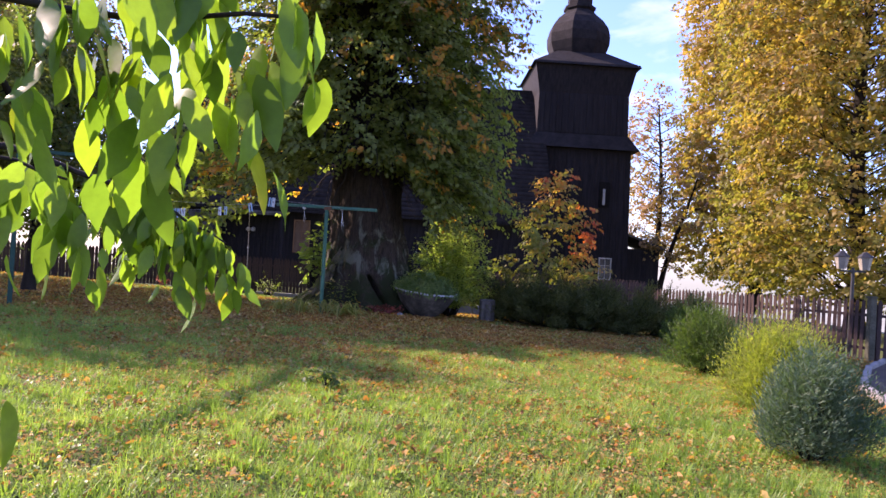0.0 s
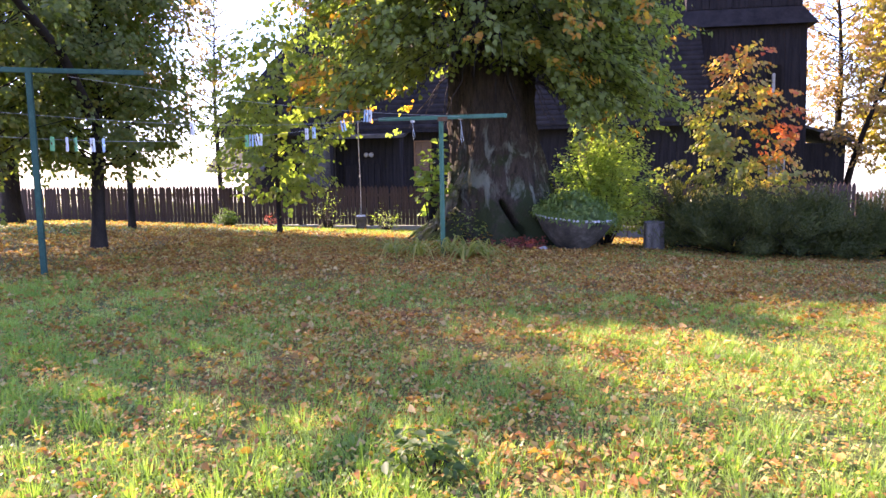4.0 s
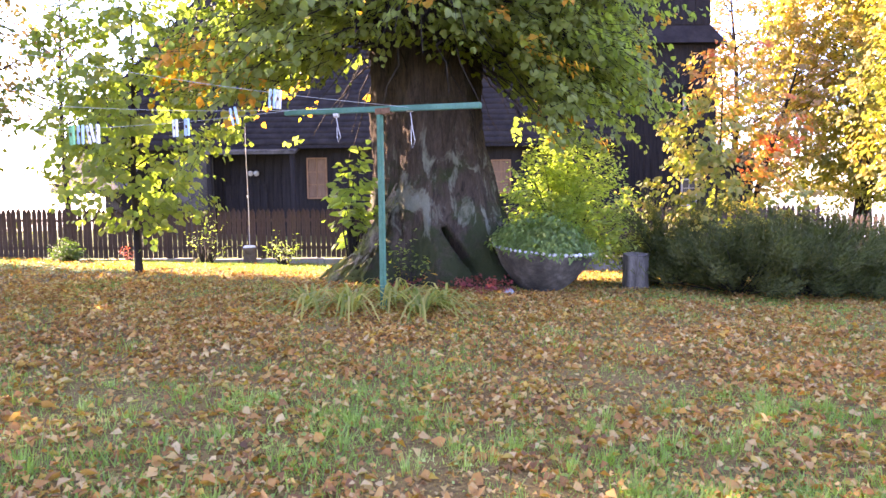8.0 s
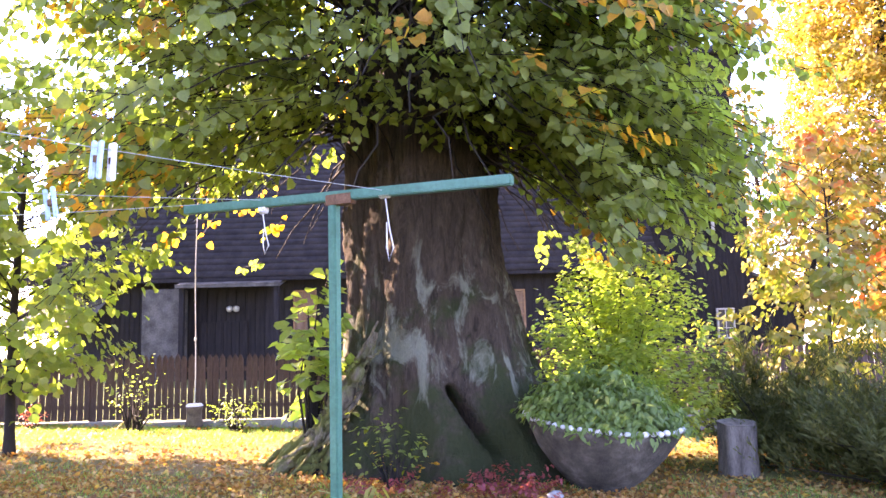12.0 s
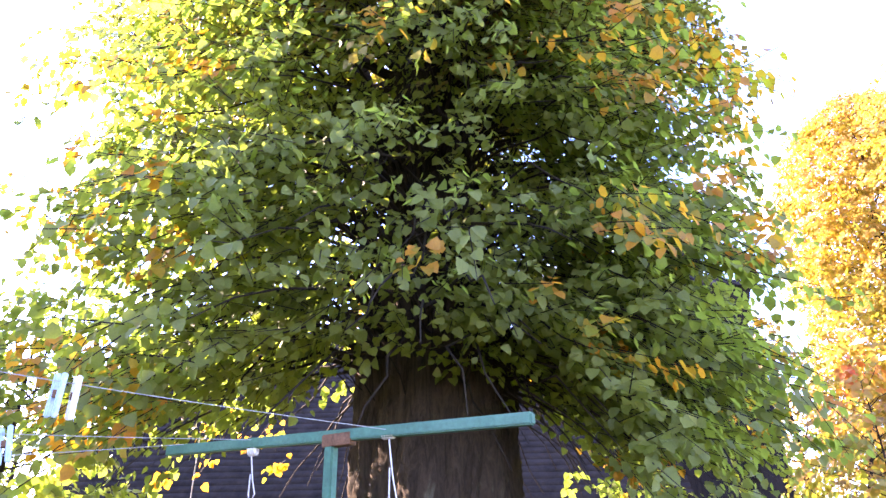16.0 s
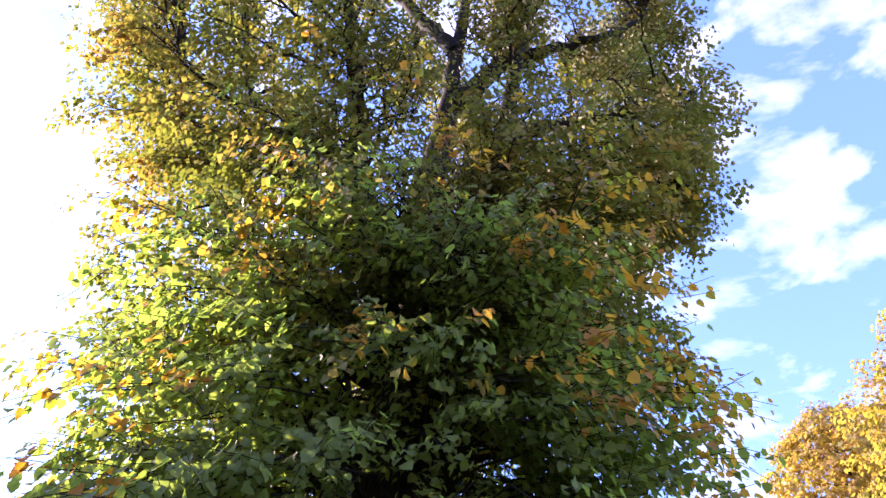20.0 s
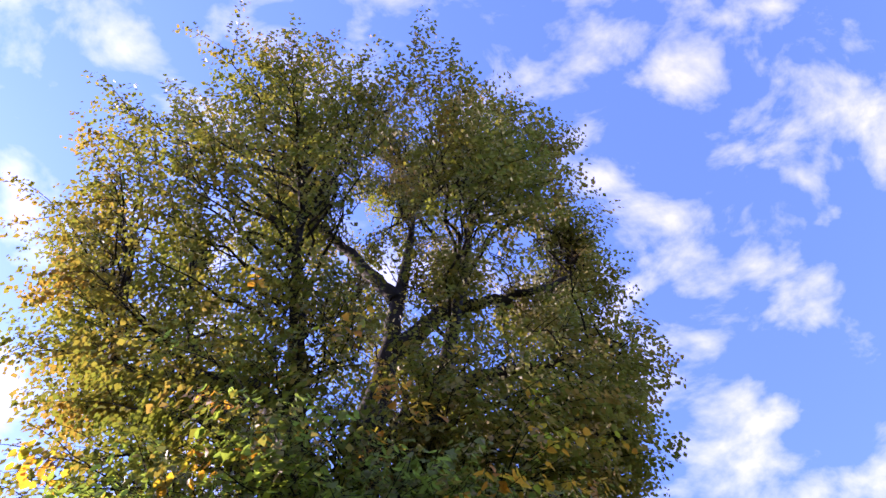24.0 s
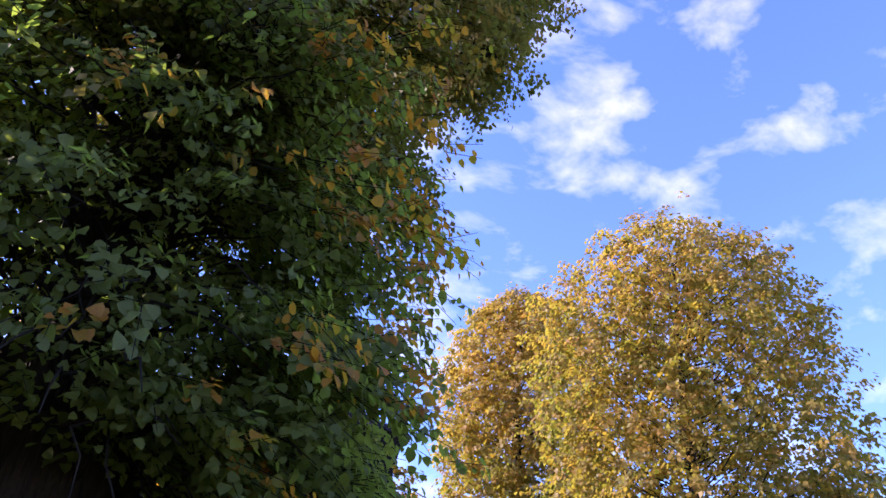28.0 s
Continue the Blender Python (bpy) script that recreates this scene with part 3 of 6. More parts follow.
def build_church():
    ch = empty("wooden_church", 0, 24, -0.6)
    tagged(ch, "dark tarred wooden church with shingled roof and bulbous tower", "church")
    base = 0.6   # parts below are written in the world's heights

    def loc(ob):
        ob.location = (ob.location.x, ob.location.y - 24, ob.location.z + base)
        return ob

    N0, N1, YF, YB, EAVE, RIDGE = -12.6, 8.6, 21.6, 33.8, 3.5, 12.1
    YM = (YF + YB) / 2
    loc(part("nave_wall", boxm(N0, N1, YF, YB, -0.6, EAVE + 0.3), M_BOARD, ch))
    loc(part("sill_beam", boxm(N0 - 0.1, N1, YF - 0.12, YF + 0.05, -0.6, -0.2, bevel=0.02), M_BOARD, ch))
    cladding = empty("wall_cladding")
    cladding.parent = ch
    cladding.location = (0, -24, base)
    wall_boards(cladding, N0, N1, YF, -0.2, EAVE - 0.1, 0.36)
    # main roof, hipped at the chancel end
    ev, ov = EAVE, 0.7
    bm = bmesh.new()
    L0, L1 = N0 - 2.2, N1 + 0.4
    P = [Vector(p) for p in ((L0, YF - ov, ev), (L1, YF - ov, ev), (L1, YB + ov, ev), (L0, YB + ov, ev), (N0 + 2.3, YM, RIDGE), (L1, YM, RIDGE))]
    V = [bm.verts.new(p) for p in P]
    for f in ((0, 1, 5, 4), (2, 3, 4, 5), (3, 0, 4), (1, 2, 5), (3, 2, 1, 0)):
        bm.faces.new([V[i] for i in f])
    roof = loc(part("roof", bm, M_SHINGLE, ch, "steep dark shingled roof"))
    shingle_courses("shingle_cladding", roof, (P[0], P[1], P[5], P[4]), 34, M_SHINGLE, 0.022, 0.24)
    part("eaves_board", boxm(L0, L1, YF - ov - 0.04, YF - ov + 0.02, ev - 0.16, ev - 0.02, bevel=0.01), M_BOARD, roof)
    part("ridge_cap", boxm(N0 + 2.2, L1, YM - 0.12, YM + 0.12, RIDGE - 0.1, RIDGE + 0.06, bevel=0.03), M_SHINGLE, roof)
    # apse with a low eave
    bm = bmesh.new()
    ring = [(-12.6, 22.4), (-14.4, 24.0), (-14.9, 27.5), (-14.4, 31.5), (-12.6, 33.0)]
    lo = [bm.verts.new((x, y, -0.6)) for x, y in ring]
    hi = [bm.verts.new((x, y, 3.4)) for x, y in ring]
    for i in range(4):
        bm.faces.new((lo[i], lo[i + 1], hi[i + 1], hi[i]))
    loc(part("apse_wall", bm, M_BOARD, ch))
    bm = bmesh.new()
    ring = [(-12.0, 20.6), (-15.6, 21.6), (-16.2, 27.5), (-15.6, 33.0), (-12.0, 34.6)]
    lo = [bm.verts.new((x, y, 1.75)) for x, y in ring]
    hi = [bm.verts.new((x * 0.93, 27.5 + (y - 27.5) * 0.75, 3.9)) for x, y in ring]
    bt = [bm.verts.new((x, y, 1.62)) for x, y in ring]
    for i in range(4):
        bm.faces.new((lo[i], lo[i + 1], hi[i + 1], hi[i]))
        bm.faces.new((bt[i], bt[i + 1], lo[i + 1], lo[i]))
    loc(part("apse_roof", bm, M_GREYSHINGLE, ch, "weathered low shingle roof"))
    # pent roof over the side porch
    bm = bmesh.new()
    q = [(-8.7, YF, 3.47), (-4.95, YF, 3.47), (-4.95, YF - 1.25, 3.2), (-8.7, YF - 1.25, 3.2)]
    top = [bm.verts.new(p) for p in q]
    low = [bm.verts.new((p[0], p[1], p[2] - 0.1)) for p in q]
    bm.faces.new(top)
    bm.faces.new(low[::-1])
    for i in range(4):
        bm.faces.new((top[i], low[i], low[(i + 1) % 4], top[(i + 1) % 4]))
    bmesh.ops.recalc_face_normals(bm, faces=bm.faces)
    pent = loc(part("pent_roof", bm, M_GREYSHINGLE, ch, "grey shingled pent roof"))
    shingle_courses("shingle_cladding", pent, (q[3], q[2], q[1], q[0]), 6, M_GREYSHINGLE, 0.03, 0.2)
    for x in (-8.5, -5.1):
        loc(part("porch_post", boxm(x - 0.09, x + 0.09, YF - 1.15, YF - 0.97, -0.6, 3.12, bevel=0.02), M_BOARD, ch))
    loc(part("porch_side", boxm(-10.0, -8.62, YF - 0.9, YF - 0.1, -0.6, 3.1, bevel=0.03), M_GREYSHINGLE, ch, "grey shingled porch side"))
    door = loc(part("door", boxm(-8.2, -6.4, YF - 0.09, YF - 0.03, -0.6, 1.9, bevel=0.015), M_BOARD, ch))
    for i in range(6):
        part("plank", boxm(-8.18 + 0.3 * i, -7.9 + 0.3 * i, YF - 0.12, YF - 0.09, -0.55, 1.85, bevel=0.006), M_BOARD, door)
    for x in (-7.05, -6.8):
        bm = bmesh.new()
        bmesh.ops.create_uvsphere(bm, u_segments=10, v_segments=8, radius=0.12)
        for v in bm.verts:
            v.co += Vector((x, YF - 0.2, 2.35))
        loc(part("floodlight", bm, M_FRAME, ch, "pale round floodlight", soft=True))
    # windows of the nave
    for x, z, h, m in ((-4.27, 1.32, 1.6, M_OCHRE), (3.55, 1.45, 1.3, M_OCHRE), (-0.6, 1.45, 1.3, M_OCHRE)):
        window_part(ch, x, YF - 0.04 - 24, z + base, 0.72, h, m, 2, 3, pane=M_SHUTTER)
    # tower: battered lower stage, skirt roof, upper stage, eave, onion
    TX, TY, TZ = 11.2, 28.0, 8.3
    hw0, hw1 = 3.05, 2.9

    def frustum(name, h0, h1, z0, z1, mat, parent, label=""):
        bm = bmesh.new()
        a = [bm.verts.new((TX + sx * h0, TY + sy * h0, z0)) for sx, sy in ((-1, -1), (1, -1), (1, 1), (-1, 1))]
        b = [bm.verts.new((TX + sx * h1, TY + sy * h1, z1)) for sx, sy in ((-1, -1), (1, -1), (1, 1), (-1, 1))]
        for i in range(4):
            bm.faces.new((a[i], a[(i + 1) % 4], b[(i + 1) % 4], b[i]))
        bm.faces.new(b)
        bm.faces.new(a[::-1])
        return part(name, bm, mat, parent, label)

    tower = loc(frustum("tower_lower_stage", hw0, hw1, -0.6, TZ + 0.4, M_BOARD, ch, "tarred board tower stage"))
    loc(frustum("skirt_roof", 3.3, 2.75, TZ, TZ + 0.9, M_SHINGLE, ch))
    upper = loc(frustum("tower_upper_stage", 2.72, 2.66, TZ + 0.6, 13.0, M_BOARD, ch))
    loc(frustum("belfry_flare", 2.68, 3.02, 11.6, 13.25, M_BOARD, ch))
    loc(frustum("tower_eave", 3.2, 3.12, 13.2, 13.36, M_SHINGLE, ch))
    loc(frustum("tower_roof", 3.1, 1.5, 13.34, 14.45, M_SHINGLE, ch))
    for st, h0, h1, z0, z1, ring in ((tower, hw0, hw1, -0.5, TZ - 0.05, 17), (upper, 2.72, 2.68, TZ + 0.95, 11.6, 15)):
        for i in range(ring):
            u0, u1 = -1 + 2 * i / ring, -1 + 2 * (i + 1) / ring
            bm = bmesh.new()
            g = 0.012
            c = [(TX + u0 * h0 + g, TY - h0 - 0.03, z0), (TX + u1 * h0 - g, TY - h0 - 0.03, z0), (TX + u1 * h1 - g, TY - h1 - 0.03, z1), (TX + u0 * h1 + g, TY - h1 - 0.03, z1)]
            fr = [bm.verts.new(p) for p in c]
            bk = [bm.verts.new((p[0], p[1] + 0.035, p[2])) for p in c]
            bm.faces.new(fr)
            for k in range(4):
                bm.faces.new((fr[k], bk[k], bk[(k + 1) % 4], fr[(k + 1) % 4]))
            part("board", bm, M_BOARD, st)
    prof = [(1.62, 14.3), (1.80, 14.7), (1.97, 15.2), (2.0, 15.75), (1.85, 16.3), (1.50, 16.8), (1.1, 17.15), (0.88, 17.4), (1.02, 17.5), (1.02, 17.65), (0.78, 17.7), (0.76, 19.0), (1.0, 19.1), (0.95, 19.25), (0.55, 19.8), (0.18, 20.5), (0.05, 21.9)]
    bm = bmesh.new()
    S = 8
    rings = [[bm.verts.new((TX + r * math.cos(2 * math.pi * (k + 0.5) / S), TY + r * math.sin(2 * math.pi * (k + 0.5) / S), z)) for k in range(S)] for r, z in prof]
    for a, b in zip(rings, rings[1:]):
        for k in range(S):
            bm.faces.new((a[k], a[(k + 1) % S], b[(k + 1) % S], b[k]))
    loc(part("onion_dome", bm, M_SHINGLE, ch, "dark shingled onion dome with lantern"))
    # near-black block on the wall stands in for the niche's shaded depth
    nich = loc(part("niche", boxm(TX + 1.1, TX + 1.75, TY - 3.09, TY - 2.99, 4.9, 6.4, bevel=0.03), M_VOID, ch, "near-black block for the shade in a slit window niche"))
    part("niche_frame", boxm(TX + 1.31, TX + 1.47, TY - 3.13, TY - 3.07, 5.05, 6.0, bevel=0.03), M_FRAME, nich, "pale narrow frame")
    window_part(ch, TX + 1.65, TY - 3.1 - 24, 0.75 + base, 0.62, 1.15, M_FRAME, 2, 3)
    # lean-to beside the tower
    loc(part("lean_to", boxm(TX + 3.0, TX + 5.0, TY - 2.6, TY + 1.5, -0.6, 2.6, bevel=0.03), M_BOARD, ch))
    bm = bmesh.new()
    V = [bm.verts.new(p) for p in ((TX + 2.9, TY - 2.95, 3.5), (TX + 5.25, TY - 2.95, 2.75), (TX + 5.25, TY + 1.8, 2.75), (TX + 2.9, TY + 1.8, 3.5), (TX + 2.9, TY - 2.95, 3.38), (TX + 5.25, TY - 2.95, 2.6), (TX + 5.25, TY + 1.8, 2.6), (TX + 2.9, TY + 1.8, 3.38))]
    for f in ((0, 1, 2, 3), (4, 7, 6, 5), (0, 4, 5, 1), (1, 5, 6, 2)):
        bm.faces.new([V[i] for i in f])
    loc(part("lean_to_roof", bm, M_GREYSHINGLE, ch))


build_church()


# ---------------------------------------------------------------- fences
def picket_mesh(h, w=0.085, t=0.022):
    bm = bmesh.new()
    pr = [(-w / 2, 0), (w / 2, 0), (w / 2, h - 0.10), (w * 0.32, h - 0.05), (0, h), (-w * 0.32, h - 0.05), (-w / 2, h - 0.10)]
    a = [bm.verts.new((x, -t / 2, z)) for x, z in pr]
    b = [bm.verts.new((x, t / 2, z)) for x, z in pr]
    bm.faces.new(a)
    bm.faces.new(b[::-1])
    for i in range(len(pr)):
        j = (i + 1) % len(pr)
        bm.faces.new((a[j], a[i], b[i], b[j]))
    me = bpy.data.meshes.new("picket")
    bm.to_mesh(me)
    bm.free()
    me.materials.append(M_FENCE)
    return me


PICKET_LOW, PICKET_HIGH = picket_mesh(1.18, 0.1), picket_mesh(1.45, 0.088)


def fence_panel(p, q, zp, zq, h, mesh, step, label):
    """One bay of picket fence from p to q: a post, two rails and the pickets."""
    p, q = np.array(p, float), np.array(q, float)
    d = q - p
    L = float(np.hypot(*d))
    ang = math.atan2(d[1], d[0])
    th = empty("picket_fence", p[0], p[1], zp)
    th.rotation_euler = (0, 0, ang)
    tagged(th, label, "fence", "fence bays")
    rise = zq - zp
    part("post", boxm(-0.05, 0.05, 0.03, 0.13, -0.25, h - 0.06, bevel=0.012), M_FENCE, th)
    for f in (0.2, 0.76):
        bm = boxm(0, L, 0.015, 0.06, h * f - 0.035, h * f + 0.035, bevel=0.006)
        for v in bm.verts:
            v.co.z += rise * v.co.x / L
        part("rail", bm, M_FENCE, th)
    n = int(L / step)
    for i in range(n):
        x = (i + 0.5) * L / n
        ob = link("picket", mesh, th)
        ob.location = (x, 0, rise * x / L + RNG.normal(0, 0.008))
        ob.rotation_euler = (0, RNG.normal(0, 0.012), 0)
        ob.scale = (1, 1, 1 + RNG.normal(0, 0.006))
    return th


def build_fences():
    xs = np.linspace(-17.0, 10.0, 13)
    for a, b in zip(xs, xs[1:]):
        za, zb = [float(np.interp(x, [-17, -11, -4, 10], [0.02, 0.0, -0.08, -0.17])) for x in (a, b)]
        fence_panel((a, 8.55), (b, 8.55), za, zb, 1.18, PICKET_LOW, 0.113, "brown picket fence bay on a low concrete kerb")
    kerb_x = np.linspace(-17, 10, 10)
    kb = empty("fence_kerb", -3, 8.6, -0.4)
    tagged(kb, "low weathered concrete kerb under the fence", "kerb", kind="structure")
    for a, b in zip(kerb_x, kerb_x[1:]):
        z = float(np.interp((a + b) / 2, [-17, -11, -4, 10], [0.02, 0.0, -0.08, -0.17])) - 0.03
        ob = part("kerb_stone", boxm(a + 0.01, b - 0.01, 8.46, 8.68, z - 0.6, z, bevel=0.015), M_CONCRETE, kb)
        ob.location = (3, -8.6, 0.4)
    pts = [(10.0, 8.55), (10.75, 6.6), (11.5, 4.6), (12.2, 2.8), (12.9, 1.0)]
    for a, b in zip(pts, pts[1:]):
        fence_panel(a, b, float(gz(*a)) + 0.02, float(gz(*b)) + 0.02, 1.42, PICKET_HIGH, 0.145, "tall brown picket fence bay beside the drive")
    fence_panel((13.1, 0.9), (14.9, 0.2), float(gz(13.1, 0.9)) + 0.03, float(gz(14.9, 0.2)) + 0.03, 1.40, PICKET_HIGH, 0.145, "brown picket gate leaf beside a mossy post")
    gp = empty("gate_post", 13.0, 0.92, float(gz(13, 0.92)))
    tagged(gp, "mossy concrete gate post at the fence end", "post")
    part("shaft", boxm(-0.08, 0.08, -0.08, 0.08, -0.2, 1.5, bevel=0.015), M_POST, gp)
    part("cap", boxm(-0.10, 0.10, -0.10, 0.10, 1.5, 1.56, bevel=0.02), M_POST, gp)


build_fences()


# ---------------------------------------------------------------- drive and kerb
def build_drive():
    pts = [(6.3, -30.0), (6.2, -16.0), (6.4, -12.0), (7.2, -9.0), (9.0, -5.0), (11.2, -1.8), (13.0, 0.4), (15.5, 2.4)]
    out = [(30, -30), (30, -16), (30, -12), (30, -9), (30, -5), (30, -1.8), (30, 0.4), (30, 2.4)]
    v, f = [], []
    for i, (a, b) in enumerate(zip(pts, out)):
        for t in np.linspace(0, 1, 12):
            x, y = a[0] + (b[0] - a[0]) * t, a[1] + (b[1] - a[1]) * t
            v.append((x, y, float(gz(x, y)) + 0.03))
    for i in range(len(pts) - 1):
        for j in range(11):
            k = i * 12 + j
            f.append((k, k + 1, k + 13, k + 12))
    ob = link("road", mesh_from("road", np.array(v), np.array(f), M_ASPHALT))
    tagged(ob, "brownish grey gravelled drive beside the lawn", "road", kind="structure")
    kb = empty("drive_kerb", 7, -9, 0)
    tagged(kb, "narrow concrete kerb between lawn and drive", "kerb", kind="structure")
    for a, b in zip(pts, pts[1:]):
        n = max(1, int(math.dist(a, b) / 1.0))
        for i in range(n):
            p = np.array(a) + (np.array(b) - np.array(a)) * (i / n)
            q = np.array(a) + (np.array(b) - np.array(a)) * ((i + 1) / n)
            d = q - p
            L = float(np.hypot(*d))
            st = part("kerb_stone", boxm(0.005, L - 0.005, -0.06, 0.06, -0.15, 0.075, bevel=0.012), M_CONCRETE, kb)
            st.location = (p[0] - 7, p[1] + 9, float(gz(*p)))
            st.rotation_euler = (0, 0, math.atan2(d[1], d[0]))


build_drive()


# ---------------------------------------------------------------- the old lime tree
TX0, TY0 = 0.55, 4.35


def axis_at(z):
    """Middle line of the old tree: upright, then leaning over the lawn."""
    z = np.asarray(z, float)
    return np.stack([TX0 - 0.05 * np.sin(z * 0.5), TY0 - 0.004 * np.clip(z - 3, 0, None) ** 2, z], -1)


def build_trunk(tree):
    nz, na = 100, 220
    zs = np.concatenate([np.linspace(-0.4, 3.6, 76), np.linspace(3.75, 9.5, nz - 76)])
    th = np.linspace(0, 2 * np.pi, na, endpoint=False)
    Z, A = np.meshgrid(zs, th, indexing="ij")
    r = np.interp(Z, [-0.4, 0.0, 0.3, 0.8, 1.4, 2.2, 3.2, 4.2, 5.5, 9.5], [1.72, 1.55, 1.38, 1.20, 1.10, 1.02, 0.95, 0.93, 0.62, 0.42])
    flare = np.clip(1.2 - Z, 0, 2) / 1.6
    r = r * (1 + flare * (0.16 * np.sin(5 * A + 0.7) + 0.10 * np.sin(9 * A + 2)))
    r += 0.05 * np.sin(7 * A + 0.5 * Z) + 0.02 * np.sin(13 * A - 0.8 * Z + 1)
    for _ in range(60):
        n = RNG.integers(3, 42)
        r += 0.055 / (n + 6) ** 0.75 * np.sin(n * A + RNG.normal(0, 1.6 + 0.12 * n) * Z + RNG.uniform(0, 6.3)) * RNG.uniform(0.3, 1)
    r += RNG.normal(0, 0.008, r.shape)
    # the foot spreads further on the east side
    r += 0.36 * np.clip((2.7 - Z) / 2.2, 0, 1) ** 1.2 * np.clip(np.cos(A + 0.15), 0, 1)
    r -= 0.22 * np.clip(1.3 - Z, 0, 1.6) / 1.6 * np.clip(-np.cos(A + 0.3), 0, 1)
    r -= 0.10 * np.exp(-((Z - 1.9) / 0.9) ** 2) * np.clip(-np.cos(A), 0, 1)
    # hollow: a slanting cleft low on the lawn side
    off = A - (1.5 * np.pi + 0.38 + 0.40 * (0.60 - Z))
    cleft = np.exp(-(off / 0.042) ** 4) * np.clip(1 - ((Z - 0.60) / 0.40) ** 2, 0, 1) ** 0.5
    r -= 0.75 * cleft
    ax = axis_at(Z)
    x, y = ax[..., 0] + r * np.cos(A), ax[..., 1] + r * np.sin(A)
    v = np.stack([x, y, Z + float(gz(TX0, TY0))], -1).reshape(-1, 3)
    i = (np.arange(nz - 1)[:, None] * na + np.arange(na)[None])
    j = (np.arange(nz - 1)[:, None] * na + (np.arange(na)[None] + 1) % na)
    f = np.stack([i, j, j + na, i + na], -1).reshape(-1, 4)
    smooth(link("trunk", mesh_from("trunk", v, f, M_BARK), tree, "massive furrowed bark with pale patches and a hollow"))
    # knotted side roots
    roots = [
        ([(-0.02, 3.3, 1.45), (-0.10, 3.2, 1.25), (-0.27, 3.15, 0.80), (-0.58, 3.2, 0.45), (-0.95, 3.3, 0.08), (-1.25, 3.4, -0.2)], [0.03, 0.055, 0.075, 0.085, 0.08, 0.05]),
        ([(-0.22, 3.45, 1.1), (-0.42, 3.3, 0.75), (-0.72, 3.4, 0.40), (-1.1, 3.6, 0.05), (-1.5, 3.8, -0.2)], [0.04, 0.06, 0.075, 0.08, 0.05])]
    line = np.array([(-0.05, 3.2, 1.35), (-0.27, 3.12, 0.80), (-0.58, 3.15, 0.45), (-1.0, 3.25, -0.1)])
    for k in range(16):
        u0, u1 = sorted(RNG.uniform(0, 1, 2))
        u = np.interp([u0, (u0 + u1) / 2, u1], [0, 1], [0, 3])
        pts = np.stack([np.interp(u, np.arange(4), line[:, q]) for q in range(3)], 1) + RNG.normal(0, 0.075, (3, 3))
        roots.append(([tuple(p) for p in pts], [0.014, RNG.uniform(0.02, 0.035), 0.012]))
    for k in range(9):
        a, z = RNG.uniform(-2.95, -2.2), RNG.uniform(0.2, 0.7)
        rad = 1.28 + 0.12 * (1.1 - z)
        p = np.array([TX0 + rad * math.cos(a), TY0 + rad * math.sin(a), z])
        q = p + np.array([-RNG.uniform(0.15, 0.75), -RNG.uniform(-0.15, 0.35), -z - 0.1])
        m1, m2 = p * 0.7 + q * 0.3 + RNG.normal(0, 0.09, 3), p * 0.35 + q * 0.65 + RNG.normal(0, 0.09, 3)
        w = RNG.uniform(0.018, 0.05)
        roots.append(([tuple(p), tuple(m1), tuple(m2), tuple(q)], [w * 0.7, w, w * 1.2, w * 0.8]))
    for pts, rr in roots:
        p = np.array(pts)
        t = np.linspace(0, 1, len(p))
        s = np.linspace(0, 1, 22)
        path = np.stack([np.interp(s, t, p[:, c]) for c in range(3)], 1)
        for _ in range(2):
            path[1:-1] = (path[:-2] + 2 * path[1:-1] + path[2:]) / 4
        path += 0.028 * np.sin(np.linspace(0, RNG.uniform(6, 14), 22))[:, None] * unit(RNG.normal(0, 1, 3))[None] + RNG.normal(0, 0.008, (22, 3))
        tube_part("root", [path], [np.interp(s, t, rr) * RNG.uniform(0.7, 1.3, 22)], M_ROOT, tree, 8, "gnarled mossy root")


CROWN_Z = [2.2, 3.5, 6, 9, 11, 14, 17, 20, 23, 26, 28]
CROWN_R = [3.5, 4.1, 4.05, 4.15, 4.7, 5.8, 6.6, 6.7, 5.2, 3.0, 1.0]


